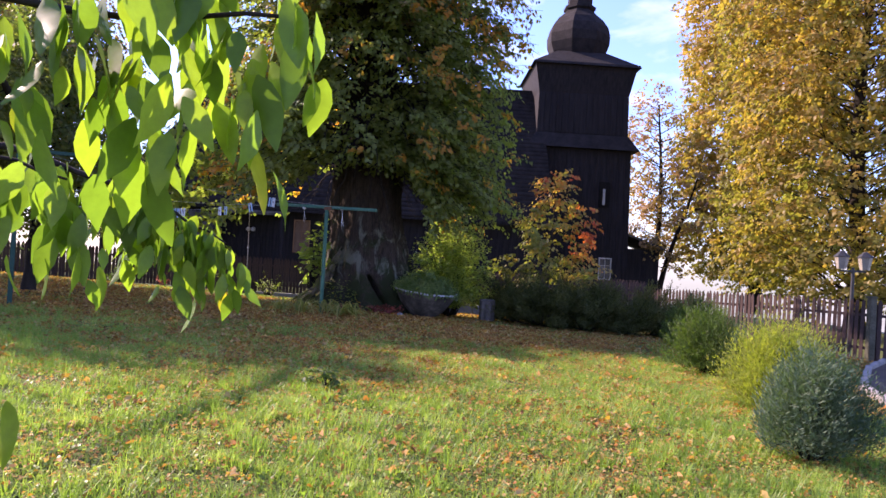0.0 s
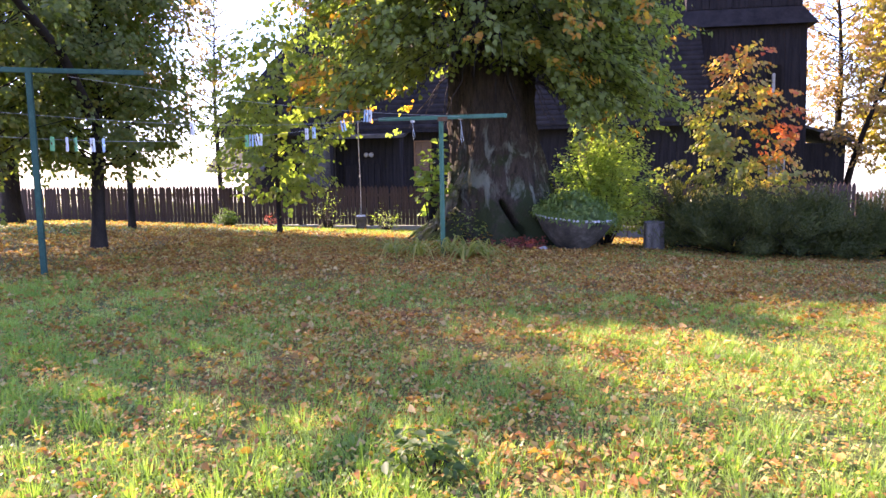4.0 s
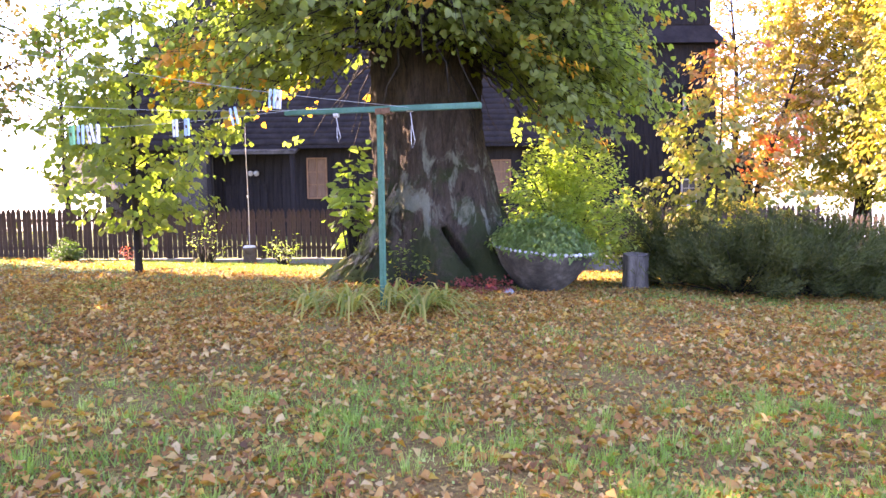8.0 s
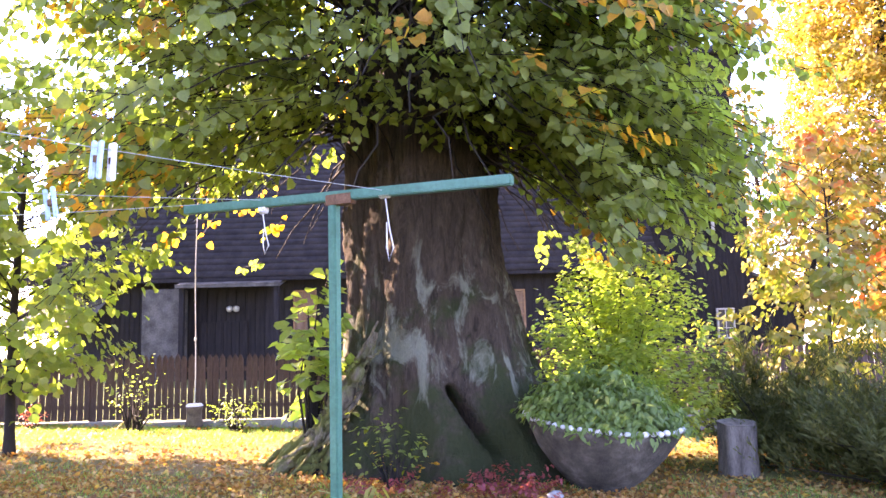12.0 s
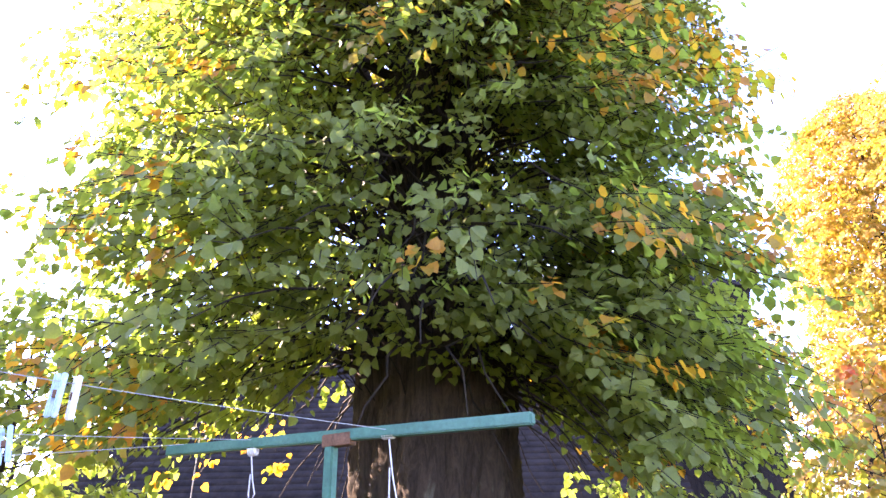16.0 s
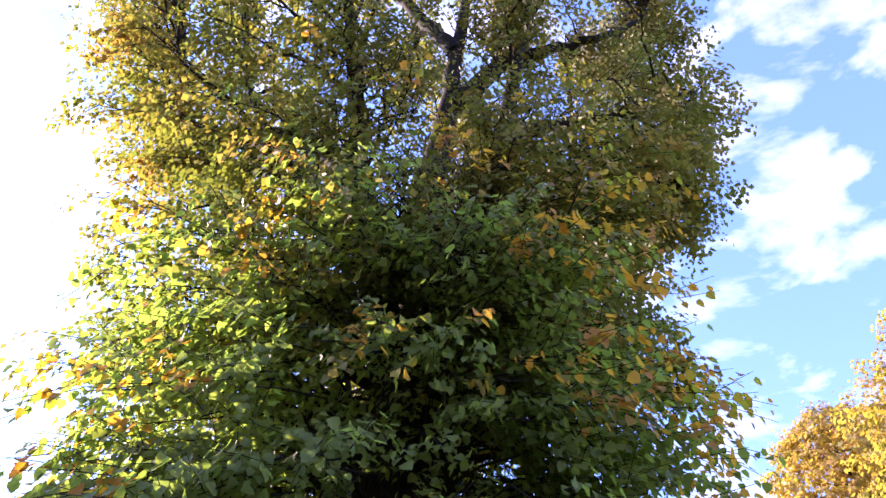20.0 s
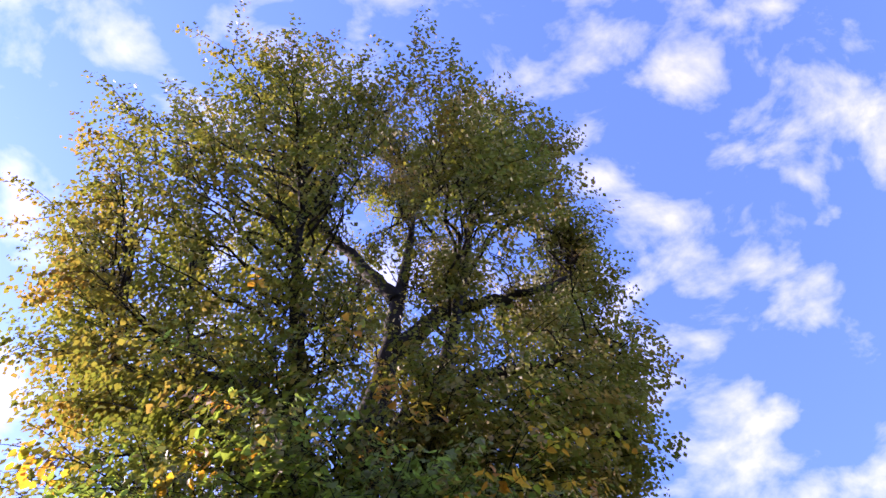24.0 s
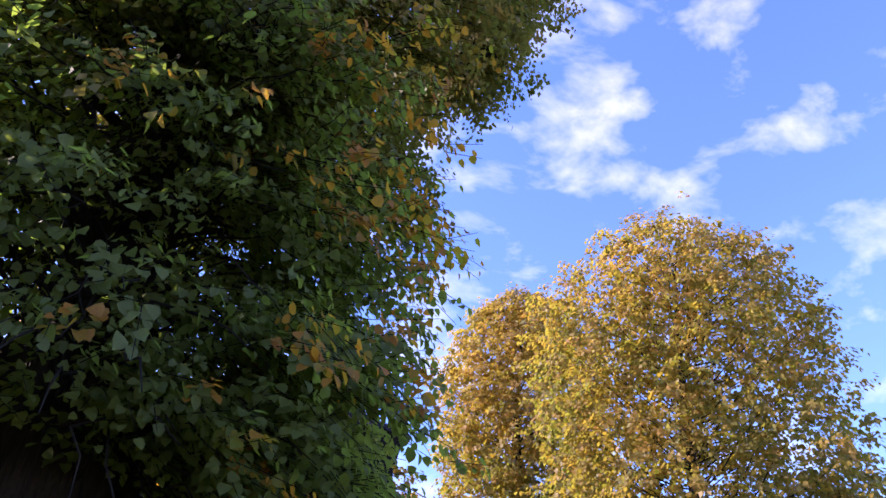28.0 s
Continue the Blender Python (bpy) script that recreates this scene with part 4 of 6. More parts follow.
def build_lime():
    tree = empty("old_lime_tree", TX0, TY0, 0)
    tree.location = (0, 0, 0)
    tagged(tree, "huge old lime tree with furrowed trunk and autumn crown", "tree")
    build_trunk(tree)
    rng = np.random.default_rng(11)
    # leaders and limbs
    limbs = (
        (0.42, [(0.55, 4.3, 3.6), (0.6, 4.0, 8), (0.75, 3.8, 11.5), (0.9, 3.6, 13.6), (1.2, 3.2, 14.7), (1.43, 2.8, 17.2), (1.9, 2.4, 21), (2.2, 2.0, 25)]),
        (0.20, [(1.3, 3.1, 15.0), (2.6, 3.0, 17.0), (3.8, 3.0, 17.6), (5.5, 3.0, 18.7), (7.0, 3.0, 20.2)]),
        (0.17, [(1.4, 2.8, 17.0), (0.1, 2.6, 19.7), (-1.9, 2.4, 23.5), (-2.6, 2.2, 25.5)]),
        (0.24, [(0.6, 4.0, 9.5), (-0.4, 3.5, 12.4), (-1.5, 3.2, 13.8), (-3.1, 3.2, 13.85), (-4.3, 3.2, 13.9), (-4.5, 3.2, 15.3), (-5.6, 3.0, 19.6), (-6.2, 2.9, 22)]),
        (0.18, [(0.5, 3.9, 8.6), (-0.4, 3.5, 10.6), (-1.05, 3.2, 11.8), (-2.3, 3.2, 13.4), (-3.4, 3.1, 16.5), (-4.0, 3.0, 20)]),
        (0.20, [(0.8, 3.7, 12.0), (2.2, 3.4, 13.8), (3.4, 3.2, 14.5), (4.5, 3.2, 14.8), (6.6, 3.2, 15.8)]),
        (0.15, [(0.7, 3.8, 10.0), (2.2, 3.4, 12.2), (3.5, 3.2, 12.85), (4.8, 3.2, 12.8), (5.6, 3.2, 12.2)]),
        (0.30, [(0.6, 4.6, 5.5), (0.9, 5.8, 9), (1.4, 6.8, 14), (2.0, 7.6, 20), (2.2, 7.9, 24)]),
        (0.24, [(0.5, 4.8, 5.5), (-0.8, 6.0, 9.5), (-1.8, 7.0, 15), (-2.4, 7.4, 21)]),
        (0.22, [(0.5, 3.8, 6.5), (-0.2, 2.2, 10.5), (-0.8, 0.8, 15), (-1.0, -0.8, 20)]),
        (0.20, [(0.7, 3.8, 7.5), (1.8, 2.4, 11), (2.8, 1.0, 15.5), (3.4, -0.6, 20)]))
    stems = []
    for r0, pts in limbs:
        p = np.array(pts, float)
        t, s = np.linspace(0, 1, len(p)), np.linspace(0, 1, 24)
        q = np.stack([np.interp(s, t, p[:, k]) for k in range(3)], 1)
        q[1:-1] = (q[:-2] + 2 * q[1:-1] + q[2:]) / 4
        q += rng.normal(0, 0.035, q.shape)
        stems.append(q)
        tube_part("limb", [q], [np.linspace(1.2 * r0, 0.03, 24)], M_TWIG, tree, 9)
    nodes = np.concatenate(stems)
    # boughs in groups, each with a drooping fan of leafy side shoots
    bp, br, cs, ds, hi, rp, sp = [], [], [], [], [], [], []
    groups = [(True, 3, 118), (False, 4, 172), (None, 1, 70)]
    for low, each, count in groups:
        for g in range(count):
            u = (g + 0.5) / count
            z_g = np.interp(u, [0, 1], [2.5, 8.2]) if low else np.interp(u, [0, 0.3, 0.85, 1], [7.8, 12.5, 22.5, 27.3])
            az_g = g * 2.39996 + rng.normal(0, 0.2)
            in_g = rng.choice([1.0, 0.86, 0.62, 0.36], p=[0.60, 0.27, 0.10, 0.03] if low else [0.44, 0.24, 0.20, 0.12])
            turned = rng.random() < 0.36
            for _ in range(each):
                zt, az = z_g + rng.normal(0, 0.35 if low else 0.5), az_g + rng.normal(0, 0.30 if low else 0.20)
                skew = 1 + max(0.0, -math.cos(az)) * float(np.interp(zt, [4, 8, 12, 17, 20, 25], [0.04, 0.14, 0.20, 0.20, 0.13, 0]))
                skew += max(0.0, math.cos(az)) * float(np.interp(zt, [3, 6, 10, 15, 22, 26], [-0.10, -0.11, -0.04, 0.06, 0.06, 0]))
                R = float(np.interp(zt, CROWN_Z, CROWN_R)) * in_g * skew * rng.uniform(0.86, 1.04) - (0.2 if low else 0.45)
                if low is None:
                    zt, az, R = rng.uniform(2.5, 4.6), rng.uniform(-1.0, 0.45), rng.uniform(1.7, 3.7)
                R = max(R, 0.8)
                near = zt < 8.5
                tip = axis_at(zt) + np.array([math.cos(az) * R, math.sin(az) * R, 0])
                if near:
                    start = axis_at(float(np.clip(zt + 1.2 - 0.25 * R, 3.6, 8)))
                else:
                    gap = np.linalg.norm(nodes - tip, axis=1) + np.where(nodes[:, 2] > tip[2] - 0.4, 6.0, 0.0)
                    start = nodes[int(np.argmin(gap))]
                s = np.linspace(0, 1, 9)[:, None]
                mid = start * (1 - s) + tip * s
                span = float(np.linalg.norm(tip - start))
                mid[:, 2:3] += (0.22 if near else 0.06) * span * np.sin(np.pi * s)
                mid += rng.normal(0, 0.09, mid.shape) * np.sin(np.pi * s)
                bp.append(mid)
                br.append(np.linspace(0.012 + (0.006 if near else 0.011) * span, 0.005, 9))
                shoots = int(4 + span * 1.3) if near else int(5 + span * 1.2 + 3.5 * max(0.0, math.cos(az)))
                for k in range(shoots):
                    q = 0.28 + 0.72 * (k + rng.random()) / shoots
                    foot = np.array([np.interp(q, s[:, 0], mid[:, c]) for c in range(3)])
                    turn = az + (1 if k % 2 else -1) * rng.uniform(0.1, 1.15) * (1.25 - 0.6 * q)
                    L = rng.uniform(0.65, 1.2) * (1.15 - 0.4 * q)
                    d = np.array([math.cos(turn), math.sin(turn), rng.normal(0.02 if near else 0.16, 0.22)])
                    w = np.linspace(0, 1, 4)
                    line = foot + d * L * w[:, None]
                    line[:, 2] -= (0.42 if near else 0.34) * L * w ** 2
                    sp.append(line)
                    m = 4 if near else 3
                    e = np.linspace(0.2, 0.95, m) + rng.normal(0, 0.06, m)
                    cs.append(np.stack([np.interp(e, w, line[:, c]) for c in range(3)], 1) + rng.normal(0, 0.05, (m, 3)))
                    ds.append(d + np.array([0, 0, -0.35]) * e[:, None] + rng.normal(0, 0.30, (m, 3)))
                    hi.append(np.full(m, zt))
                    rp.append(np.clip(rng.uniform(0, 0.38, m) + 0.75 * (turned and q > 0.87 and low is not None) + (0.16 * float(np.clip((zt - 5) / 3.5, 0, 1)) if near else 0.12 * float(np.clip((zt - 9.5) / 4, -0.5, 1))), 0, 1))
    tube_part("branch_framework", bp, br, M_TWIG, tree, 5)
    high = [line for line in sp if line[0, 2] > 8.5]
    tube_part("shoot_framework", high, [np.array([0.013, 0.010, 0.007, 0.003])] * len(high), M_TWIG, tree, 3)
    cs, ds, hi, rp = np.concatenate(cs), np.concatenate(ds), np.concatenate(hi), np.concatenate(rp)
    # low sprays left out so the camera sees the trunk, and over the lawn
    clear = ~((cs[:, 2] < 3.3) & (np.abs(cs[:, 0] - 0.55) < 1.6) & (cs[:, 1] < 4.2)) & ~((cs[:, 1] < -0.6) & (cs[:, 2] < 4.5))
    thin = rng.random(len(cs))
    face = (np.abs(cs[:, 0] - 0.6) < 1.25) & (cs[:, 1] < 4.2)
    clear &= ~(face & (cs[:, 2] < 3.7)) & ~(face & (cs[:, 2] < 7.0) & (thin < 0.62))
    clear &= ~((cs[:, 1] > 4.7) & (cs[:, 2] < 9.5) & (thin < 0.80))
    # the far side is pruned high, so that the low sun comes in under the crown
    clear &= ~((cs[:, 1] > 4.6) & (cs[:, 0] > -1.9) & (cs[:, 0] < 2.4) & (cs[:, 2] < 5.6))
    # sprays before the leader's fork left out to show it to the camera
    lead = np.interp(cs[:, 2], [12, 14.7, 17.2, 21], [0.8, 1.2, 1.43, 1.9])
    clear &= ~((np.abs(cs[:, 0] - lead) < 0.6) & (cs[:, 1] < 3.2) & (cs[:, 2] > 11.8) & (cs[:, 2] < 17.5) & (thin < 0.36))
    # and a thinned slot lower down, on the camera's line to that fork
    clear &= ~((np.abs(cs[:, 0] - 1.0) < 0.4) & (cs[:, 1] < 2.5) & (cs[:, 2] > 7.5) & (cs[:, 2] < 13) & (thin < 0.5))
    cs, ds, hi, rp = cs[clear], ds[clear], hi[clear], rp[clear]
    # turned sprays at the tips of the lower boughs
    m = 110
    z, az = rng.uniform(3.0, 10.5, m), rng.uniform(0, 2 * np.pi, m)
    side = np.abs(np.cos(az)) > np.where((np.sin(az) < 0) & (z < 7.5), 0.4, 0)
    z, az = z[side], az[side]
    m = len(z)
    out = np.interp(z, CROWN_Z, CROWN_R) * rng.uniform(0.92, 1.04, m)
    for _ in range(2):
        cs = np.concatenate([cs, axis_at(z) + np.stack([out * np.cos(az), out * np.sin(az), rng.normal(0, 0.06, m)], 1)])
        ds = np.concatenate([ds, np.stack([np.cos(az + rng.normal(0, 0.6, m)), np.sin(az + rng.normal(0, 0.6, m)), rng.normal(-0.2, 0.2, m)], 1)])
        hi, rp = np.concatenate([hi, np.zeros(m)]), np.concatenate([rp, rng.uniform(0.85, 1.0, m)])
    low = hi + np.where(hi > 0, rng.normal(0, 1.1, len(hi)), 0) < 8.5
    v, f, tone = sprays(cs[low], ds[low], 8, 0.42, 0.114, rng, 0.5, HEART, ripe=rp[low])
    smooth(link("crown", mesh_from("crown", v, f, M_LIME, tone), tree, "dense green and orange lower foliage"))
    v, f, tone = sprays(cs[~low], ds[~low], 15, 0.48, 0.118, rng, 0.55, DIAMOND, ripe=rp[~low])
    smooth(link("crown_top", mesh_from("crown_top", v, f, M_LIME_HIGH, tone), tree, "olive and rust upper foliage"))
    tw = np.stack([cs, cs + unit(ds) * 0.5 - np.array([0, 0, 0.08])], 1)[low]
    tube_part("twig_mass", list(tw), [np.array([0.006, 0.003])] * len(tw), M_TWIG, tree, 3)
    # water shoots close to the trunk
    m = 260
    az = rng.uniform(0, 2 * np.pi, m)
    z0 = rng.uniform(3.2, 7.0, m)
    a = axis_at(z0) + np.stack([np.cos(az) * 0.75, np.sin(az) * 0.75, 0 * az], 1)
    b = a + np.stack([np.cos(az) * rng.uniform(0.2, 0.9, m), np.sin(az) * rng.uniform(0.2, 0.9, m), rng.uniform(0.5, 1.5, m)], 1)
    tube_part("epicormic_growth", list(np.stack([a, (a + b) / 2 + 0.04, b], 1)), [np.array([0.012, 0.009, 0.004])] * m, M_TWIG, tree, 4)


build_lime()


# ---------------------------------------------------------------- other trees
def make_tree(name, label, x, y, height, radius, mat, count, leaf, seed, trunk_r=0.16, bare=0.22, shape=HEART, lean=(0, 0), profile=None, per=11, spray=0.5, ripe=None, tangle=0.7, scatter=0.09, bough=1.0, shell=0):
    """A tapered, slightly crooked trunk with limbs, boughs and a crown of sprays of small leaves."""
    rng = np.random.default_rng(seed)
    z0 = float(gz(x, y)) - 0.05
    tree = empty(name, x, y, z0)
    tagged(tree, label, "tree")
    prof = profile or ([0.0, 0.12, 0.4, 0.7, 0.9, 1.0], [0.35, 0.8, 1.0, 0.85, 0.5, 0.1])
    zz = np.linspace(0, height * 0.93, 16)
    wob = np.stack([lean[0] * (zz / height) ** 1.5 + 0.02 * height * np.sin(zz * 5 / height + seed) * (zz / height), lean[1] * (zz / height) ** 1.5 + 0.015 * height * np.cos(zz * 6 / height + seed) * (zz / height), zz], 1)
    rr = trunk_r * np.interp(zz / height, [0, 0.05, 0.5, 1], [1.35, 1.0, 0.6, 0.08])
    tube_part("trunk", [wob], [rr], M_TWIG, tree, 10)
    cb = height * bare
    bp, br, cs, ds = [], [], [], []
    n = max(14, int(count / 14))
    for i in range(n):
        u = (i + 0.5) / n
        zt = cb + (height - cb) * u ** 0.9
        az = i * 2.39996 + rng.normal(0, 0.3)
        R = radius * float(np.interp(u, *prof)) * rng.choice([1.0, 0.88, 0.65, 0.4], p=[0.45, 0.28, 0.17, 0.1]) * rng.uniform(0.85, 1.1)
        c = np.array([np.interp(zt, zz, wob[:, 0]), np.interp(zt, zz, wob[:, 1]), zt])
        tip = c + np.array([math.cos(az) * R, math.sin(az) * R, rng.normal(0, 0.02 * height)])
        zs = max(zt - 0.5 * R, cb * 0.9)
        start = np.array([np.interp(zs, zz, wob[:, 0]), np.interp(zs, zz, wob[:, 1]), zs])
        s = np.linspace(0, 1, 6)[:, None]
        mid = start * (1 - s) + tip * s + rng.normal(0, 0.03 * R, (6, 3)) * np.sin(np.pi * s)
        bp.append(mid)
        br.append(bough * np.linspace(0.12 * trunk_r + 0.004 * R, 0.004, 6))
        m = max(5, int(14 * R / radius * 1.25))
        q = rng.uniform(0.25, 1.02, m) ** 0.8
        pos = np.stack([np.interp(q, s[:, 0], mid[:, k]) for k in range(3)], 1) + rng.normal(0, scatter * radius, (m, 3))
        cs.append(pos)
        ds.append(np.stack([np.cos(az + rng.normal(0, tangle, m)), np.sin(az + rng.normal(0, tangle, m)), rng.normal(0, 0.4, m)], 1))
    if shell:
        u, az = rng.uniform(0, 1, shell) ** 0.8, rng.uniform(0, 2 * np.pi, shell)
        lump = 1 + 0.09 * np.sin(4 * az + 9 * u + seed) + 0.06 * np.sin(7 * az - 14 * u)
        R = radius * np.interp(u, *prof) * lump * rng.uniform(0.72, 1.0, shell)
        cs.append(np.stack([R * np.cos(az), R * np.sin(az), cb + (height - cb) * u], 1))
        ds.append(np.stack([np.cos(az), np.sin(az), 0.2 + 0 * az], 1) + rng.normal(0, 0.9, (shell, 3)))
    if n < 60:
        for p, r in zip(bp, br):
            tube_part("bough", [p], [r], M_TWIG, tree, 5)
    else:
        tube_part("bough_framework", bp, br, M_TWIG, tree, 5)
    cs = np.concatenate(cs)
    v, f, tone = sprays(cs, np.concatenate(ds), per, spray, leaf, rng, 0.4, shape, ripe=None if ripe is None else ripe(cs, rng))
    smooth(link("crown", mesh_from("crown", v, f, mat, tone), tree))
    return tree


def maple_ripeness(p, rng):
    """Green and yellow within, orange at the top, scarlet on the outermost side twigs."""
    red = 0.75 * np.exp(-((p[:, 0] - 1.05) ** 2 / 0.4 + (p[:, 2] - 2.7) ** 2 / 0.7))
    top = 0.42 * np.clip((p[:, 2] - 2.9) / 1.2, 0, 1)
    return np.clip(rng.uniform(0.05, 0.46, len(p)) + red + top, 0, 1)


def gold_ripeness(p, rng):
    """Still green low down and within, ochre and orange towards the top."""
    return np.clip(rng.uniform(-0.15, 0.5, len(p)) + 0.026 * p[:, 2], 0, 1)


DOME = ([0.0, 0.1, 0.35, 0.66, 0.77, 0.89, 0.96, 1.0], [0.75, 1.0, 1.0, 0.97, 0.82, 0.47, 0.25, 0.08])
BROAD = ([0.0, 0.1, 0.35, 0.66, 0.80, 0.90, 0.96, 1.0], [0.75, 1.0, 1.0, 1.0, 0.93, 0.76, 0.52, 0.15])
# golden trees behind the tall fence
make_tree("golden_lime_tree", "tall lime tree in golden autumn leaf behind the fence", 23.75, 28.9, 26.8, 5.0, M_GOLD, 4400, 0.235, 21, 0.42, 0.07, per=13, spray=0.7, profile=BROAD, ripe=gold_ripeness, shape=DIAMOND, tangle=1.8, scatter=0.07, bough=0.5, shell=3300)
make_tree("golden_lime_tree", "broad golden ochre lime tree beside the drive", 20.6, 13.5, 20.8, 5.7, M_GOLD, 4400, 0.19, 22, 0.38, 0.08, per=13, spray=0.6, profile=BROAD, ripe=gold_ripeness, shape=DIAMOND, tangle=1.8, scatter=0.07, bough=0.5, shell=3400)
make_tree("ochre_lime_tree", "ochre autumn lime tree behind the fence", 25.5, 12.0, 11.0, 4.6, M_GOLD, 2400, 0.18, 23, 0.28, 0.18, per=13, spray=0.7, shape=DIAMOND, tangle=1.8, bough=0.5)
make_tree("leaning_maple", "half bare leaning tree with red leaves behind the church tower", 16.6, 26.5, 9.5, 3.0, M_RUSTLEAF, 420, 0.17, 24, 0.19, 0.3, lean=(2.6, 0), per=9, spray=0.7)
make_tree("bare_ash_tree", "thin rust-coloured tree behind the church", 18.9, 34.0, 15.5, 4.2, M_RUSTLEAF, 950, 0.19, 25, 0.25, 0.25, per=8, spray=0.8)
# trees on the shaded side of the lawn
make_tree("hazel_tree", "dense green tree in shade beside the clothes line", -7.9, -2.5, 6.5, 3.0, M_DARKTREE, 3400, 0.10, 31, 0.15, 0.2, per=15, shape=DIAMOND)
make_tree("plum_tree", "dark green fruit tree with slim trunk on the lawn", -5.9, -0.8, 6.7, 1.5, M_DARKTREE, 1900, 0.10, 32, 0.12, 0.24, per=14, shape=DIAMOND, profile=DOME, lean=(-0.1, 1.0))
# added beside the view to throw shade on the lawn, sized for its edge
make_tree("walnut_tree", "tall green tree added at the garden's edge to shade the lawn", -12.8, 5.3, 11.3, 4.2, M_DARKTREE, 2600, 0.16, 33, 0.26, 0.2, per=14, shape=DIAMOND)
make_tree("rowan_tree", "half bare tree with rust-coloured leaves beside the fence", -8.7, 4.5, 9.2, 2.2, M_RUSTLEAF, 1000, 0.12, 37, 0.085, 0.34, per=11, shape=DIAMOND, profile=DOME, bough=1.4, shell=380)
make_tree("birch_tree", "thin half bare birch behind the fence", -13.5, 19.0, 10.5, 2.6, M_SAPLING, 1300, 0.075, 34, 0.12, 0.15, per=7, bough=1.5, shape=DIAMOND)
make_tree("sapling", "young lime sapling with yellow-green leaves", -4.73, 4.47, 5.2, 1.65, M_SAPLING, 640, 0.125, 35, 0.065, 0.19, per=8, spray=0.4)
make_tree("maple_sapling", "young maple turning yellow orange and scarlet", 5.9, 4.75, 4.5, 1.6, M_MAPLE, 560, 0.10, 36, 0.035, 0.16, per=10, spray=0.36, profile=([0, 0.2, 0.45, 0.7, 1.0], [0.5, 1.0, 0.9, 0.6, 0.12]), ripe=maple_ripeness)

# unseen long bare plum bough, added to stripe the lawn with shade
PLUM = next(ob for ob in scene.objects if ob.name == "plum_tree")
reach = np.array([(-5.6, -1.1, 2.4), (-5.3, -2.2, 3.3), (-4.95, -3.6, 3.9), (-4.85, -4.9, 4.1), (-5.0, -6.1, 4.15), (-5.2, -7.2, 4.1), (-5.45, -8.4, 4.15)]) - np.array(PLUM.location)
tube_part("bough", [reach], [np.array([0.085, 0.07, 0.06, 0.055, 0.05, 0.045, 0.02])], M_TWIG, PLUM, 8)


# ---------------------------------------------------------------- shrubs
def make_shrub(name, label, x, y, rx, ry, h, mat, count, leaf, seed, shape=OVAL, per=10, spray=0.4, upward=0.6, category="shrub", stems=9, droop=0.2, z_low=0.05):
    """A bush: stems from one foot and sprays of leaves over an uneven dome."""
    rng = np.random.default_rng(seed)
    z0 = float(gz(x, y)) - 0.03
    th = empty(name, x, y, z0)
    tagged(th, label, category)
    az = rng.uniform(0, 2 * np.pi, count)
    u = rng.uniform(0, 1, count) ** 0.6
    lump = 1 + 0.16 * np.sin(3 * az + seed) + 0.10 * np.sin(5 * az + 2 * seed)
    el = np.arcsin(rng.uniform(z_low, 1, count))
    r = u * lump
    c = np.stack([rx * r * np.cos(az) * np.cos(el), ry * r * np.sin(az) * np.cos(el), h * (0.08 + 0.86 * np.sin(el) * (0.25 + 0.75 * u) * (0.9 + 0.1 * lump))], 1)
    d = np.stack([np.cos(az) * np.cos(el), np.sin(az) * np.cos(el), np.full(count, upward) + 0.5 * np.sin(el)], 1) + rng.normal(0, 0.3, (count, 3))
    k = rng.choice(count, min(count, stems * 6), replace=False)
    paths, rad = [], []
    for i in k:
        b = np.array([0.12 * rx * math.cos(az[i]), 0.12 * ry * math.sin(az[i]), 0.0])
        m = (b + c[i]) / 2 + rng.normal(0, 0.05, 3) + np.array([0, 0, 0.12 * h])
        paths.append(np.stack([b, m, c[i]]))
        rad.append(np.array([0.014, 0.009, 0.004]) * (0.6 + 0.3 * h))
    tube_part("woody_frame", paths, rad, M_TWIG, th, 4)
    v, f, tone = sprays(c, d, per, spray, leaf, rng, droop, shape, width=0.6)
    smooth(link("foliage", mesh_from("foliage", v, f, mat, tone), th))
    return th


make_shrub("yellow_green_shrub", "bright yellow-green privet shrub beside the old tree", 3.05, 4.55, 1.25, 0.9, 2.85, M_SHRUB, 1300, 0.095, 41, OVAL, 9, 0.35, 0.9, droop=0.1)
make_shrub("yellow_green_shrub", "low sparse yellow-green shrub beside the fence", -2.8, 7.6, 0.4, 0.3, 0.75, M_SHRUB, 30, 0.06, 42, OVAL, 8, 0.3, 0.8)
make_shrub("rose_bush", "sparse thorny bush with a few green leaves", -4.5, 7.5, 0.7, 0.4, 1.4, M_SHRUB, 26, 0.06, 43, OVAL, 6, 0.35, 0.9, stems=6)
make_shrub("hedge", "dark overgrown hedge behind the picket fence", -13.0, 10.3, 4.0, 0.9, 1.15, M_DARKTREE, 700, 0.1, 45, OVAL, 9, 0.3, 0.6, category="hedge")
make_shrub("box_bush", "small round bush beside the fence", -7.6, 7.5, 0.32, 0.32, 0.55, M_THUJA, 160, 0.06, 44, OVAL, 8, 0.16, 0.5)


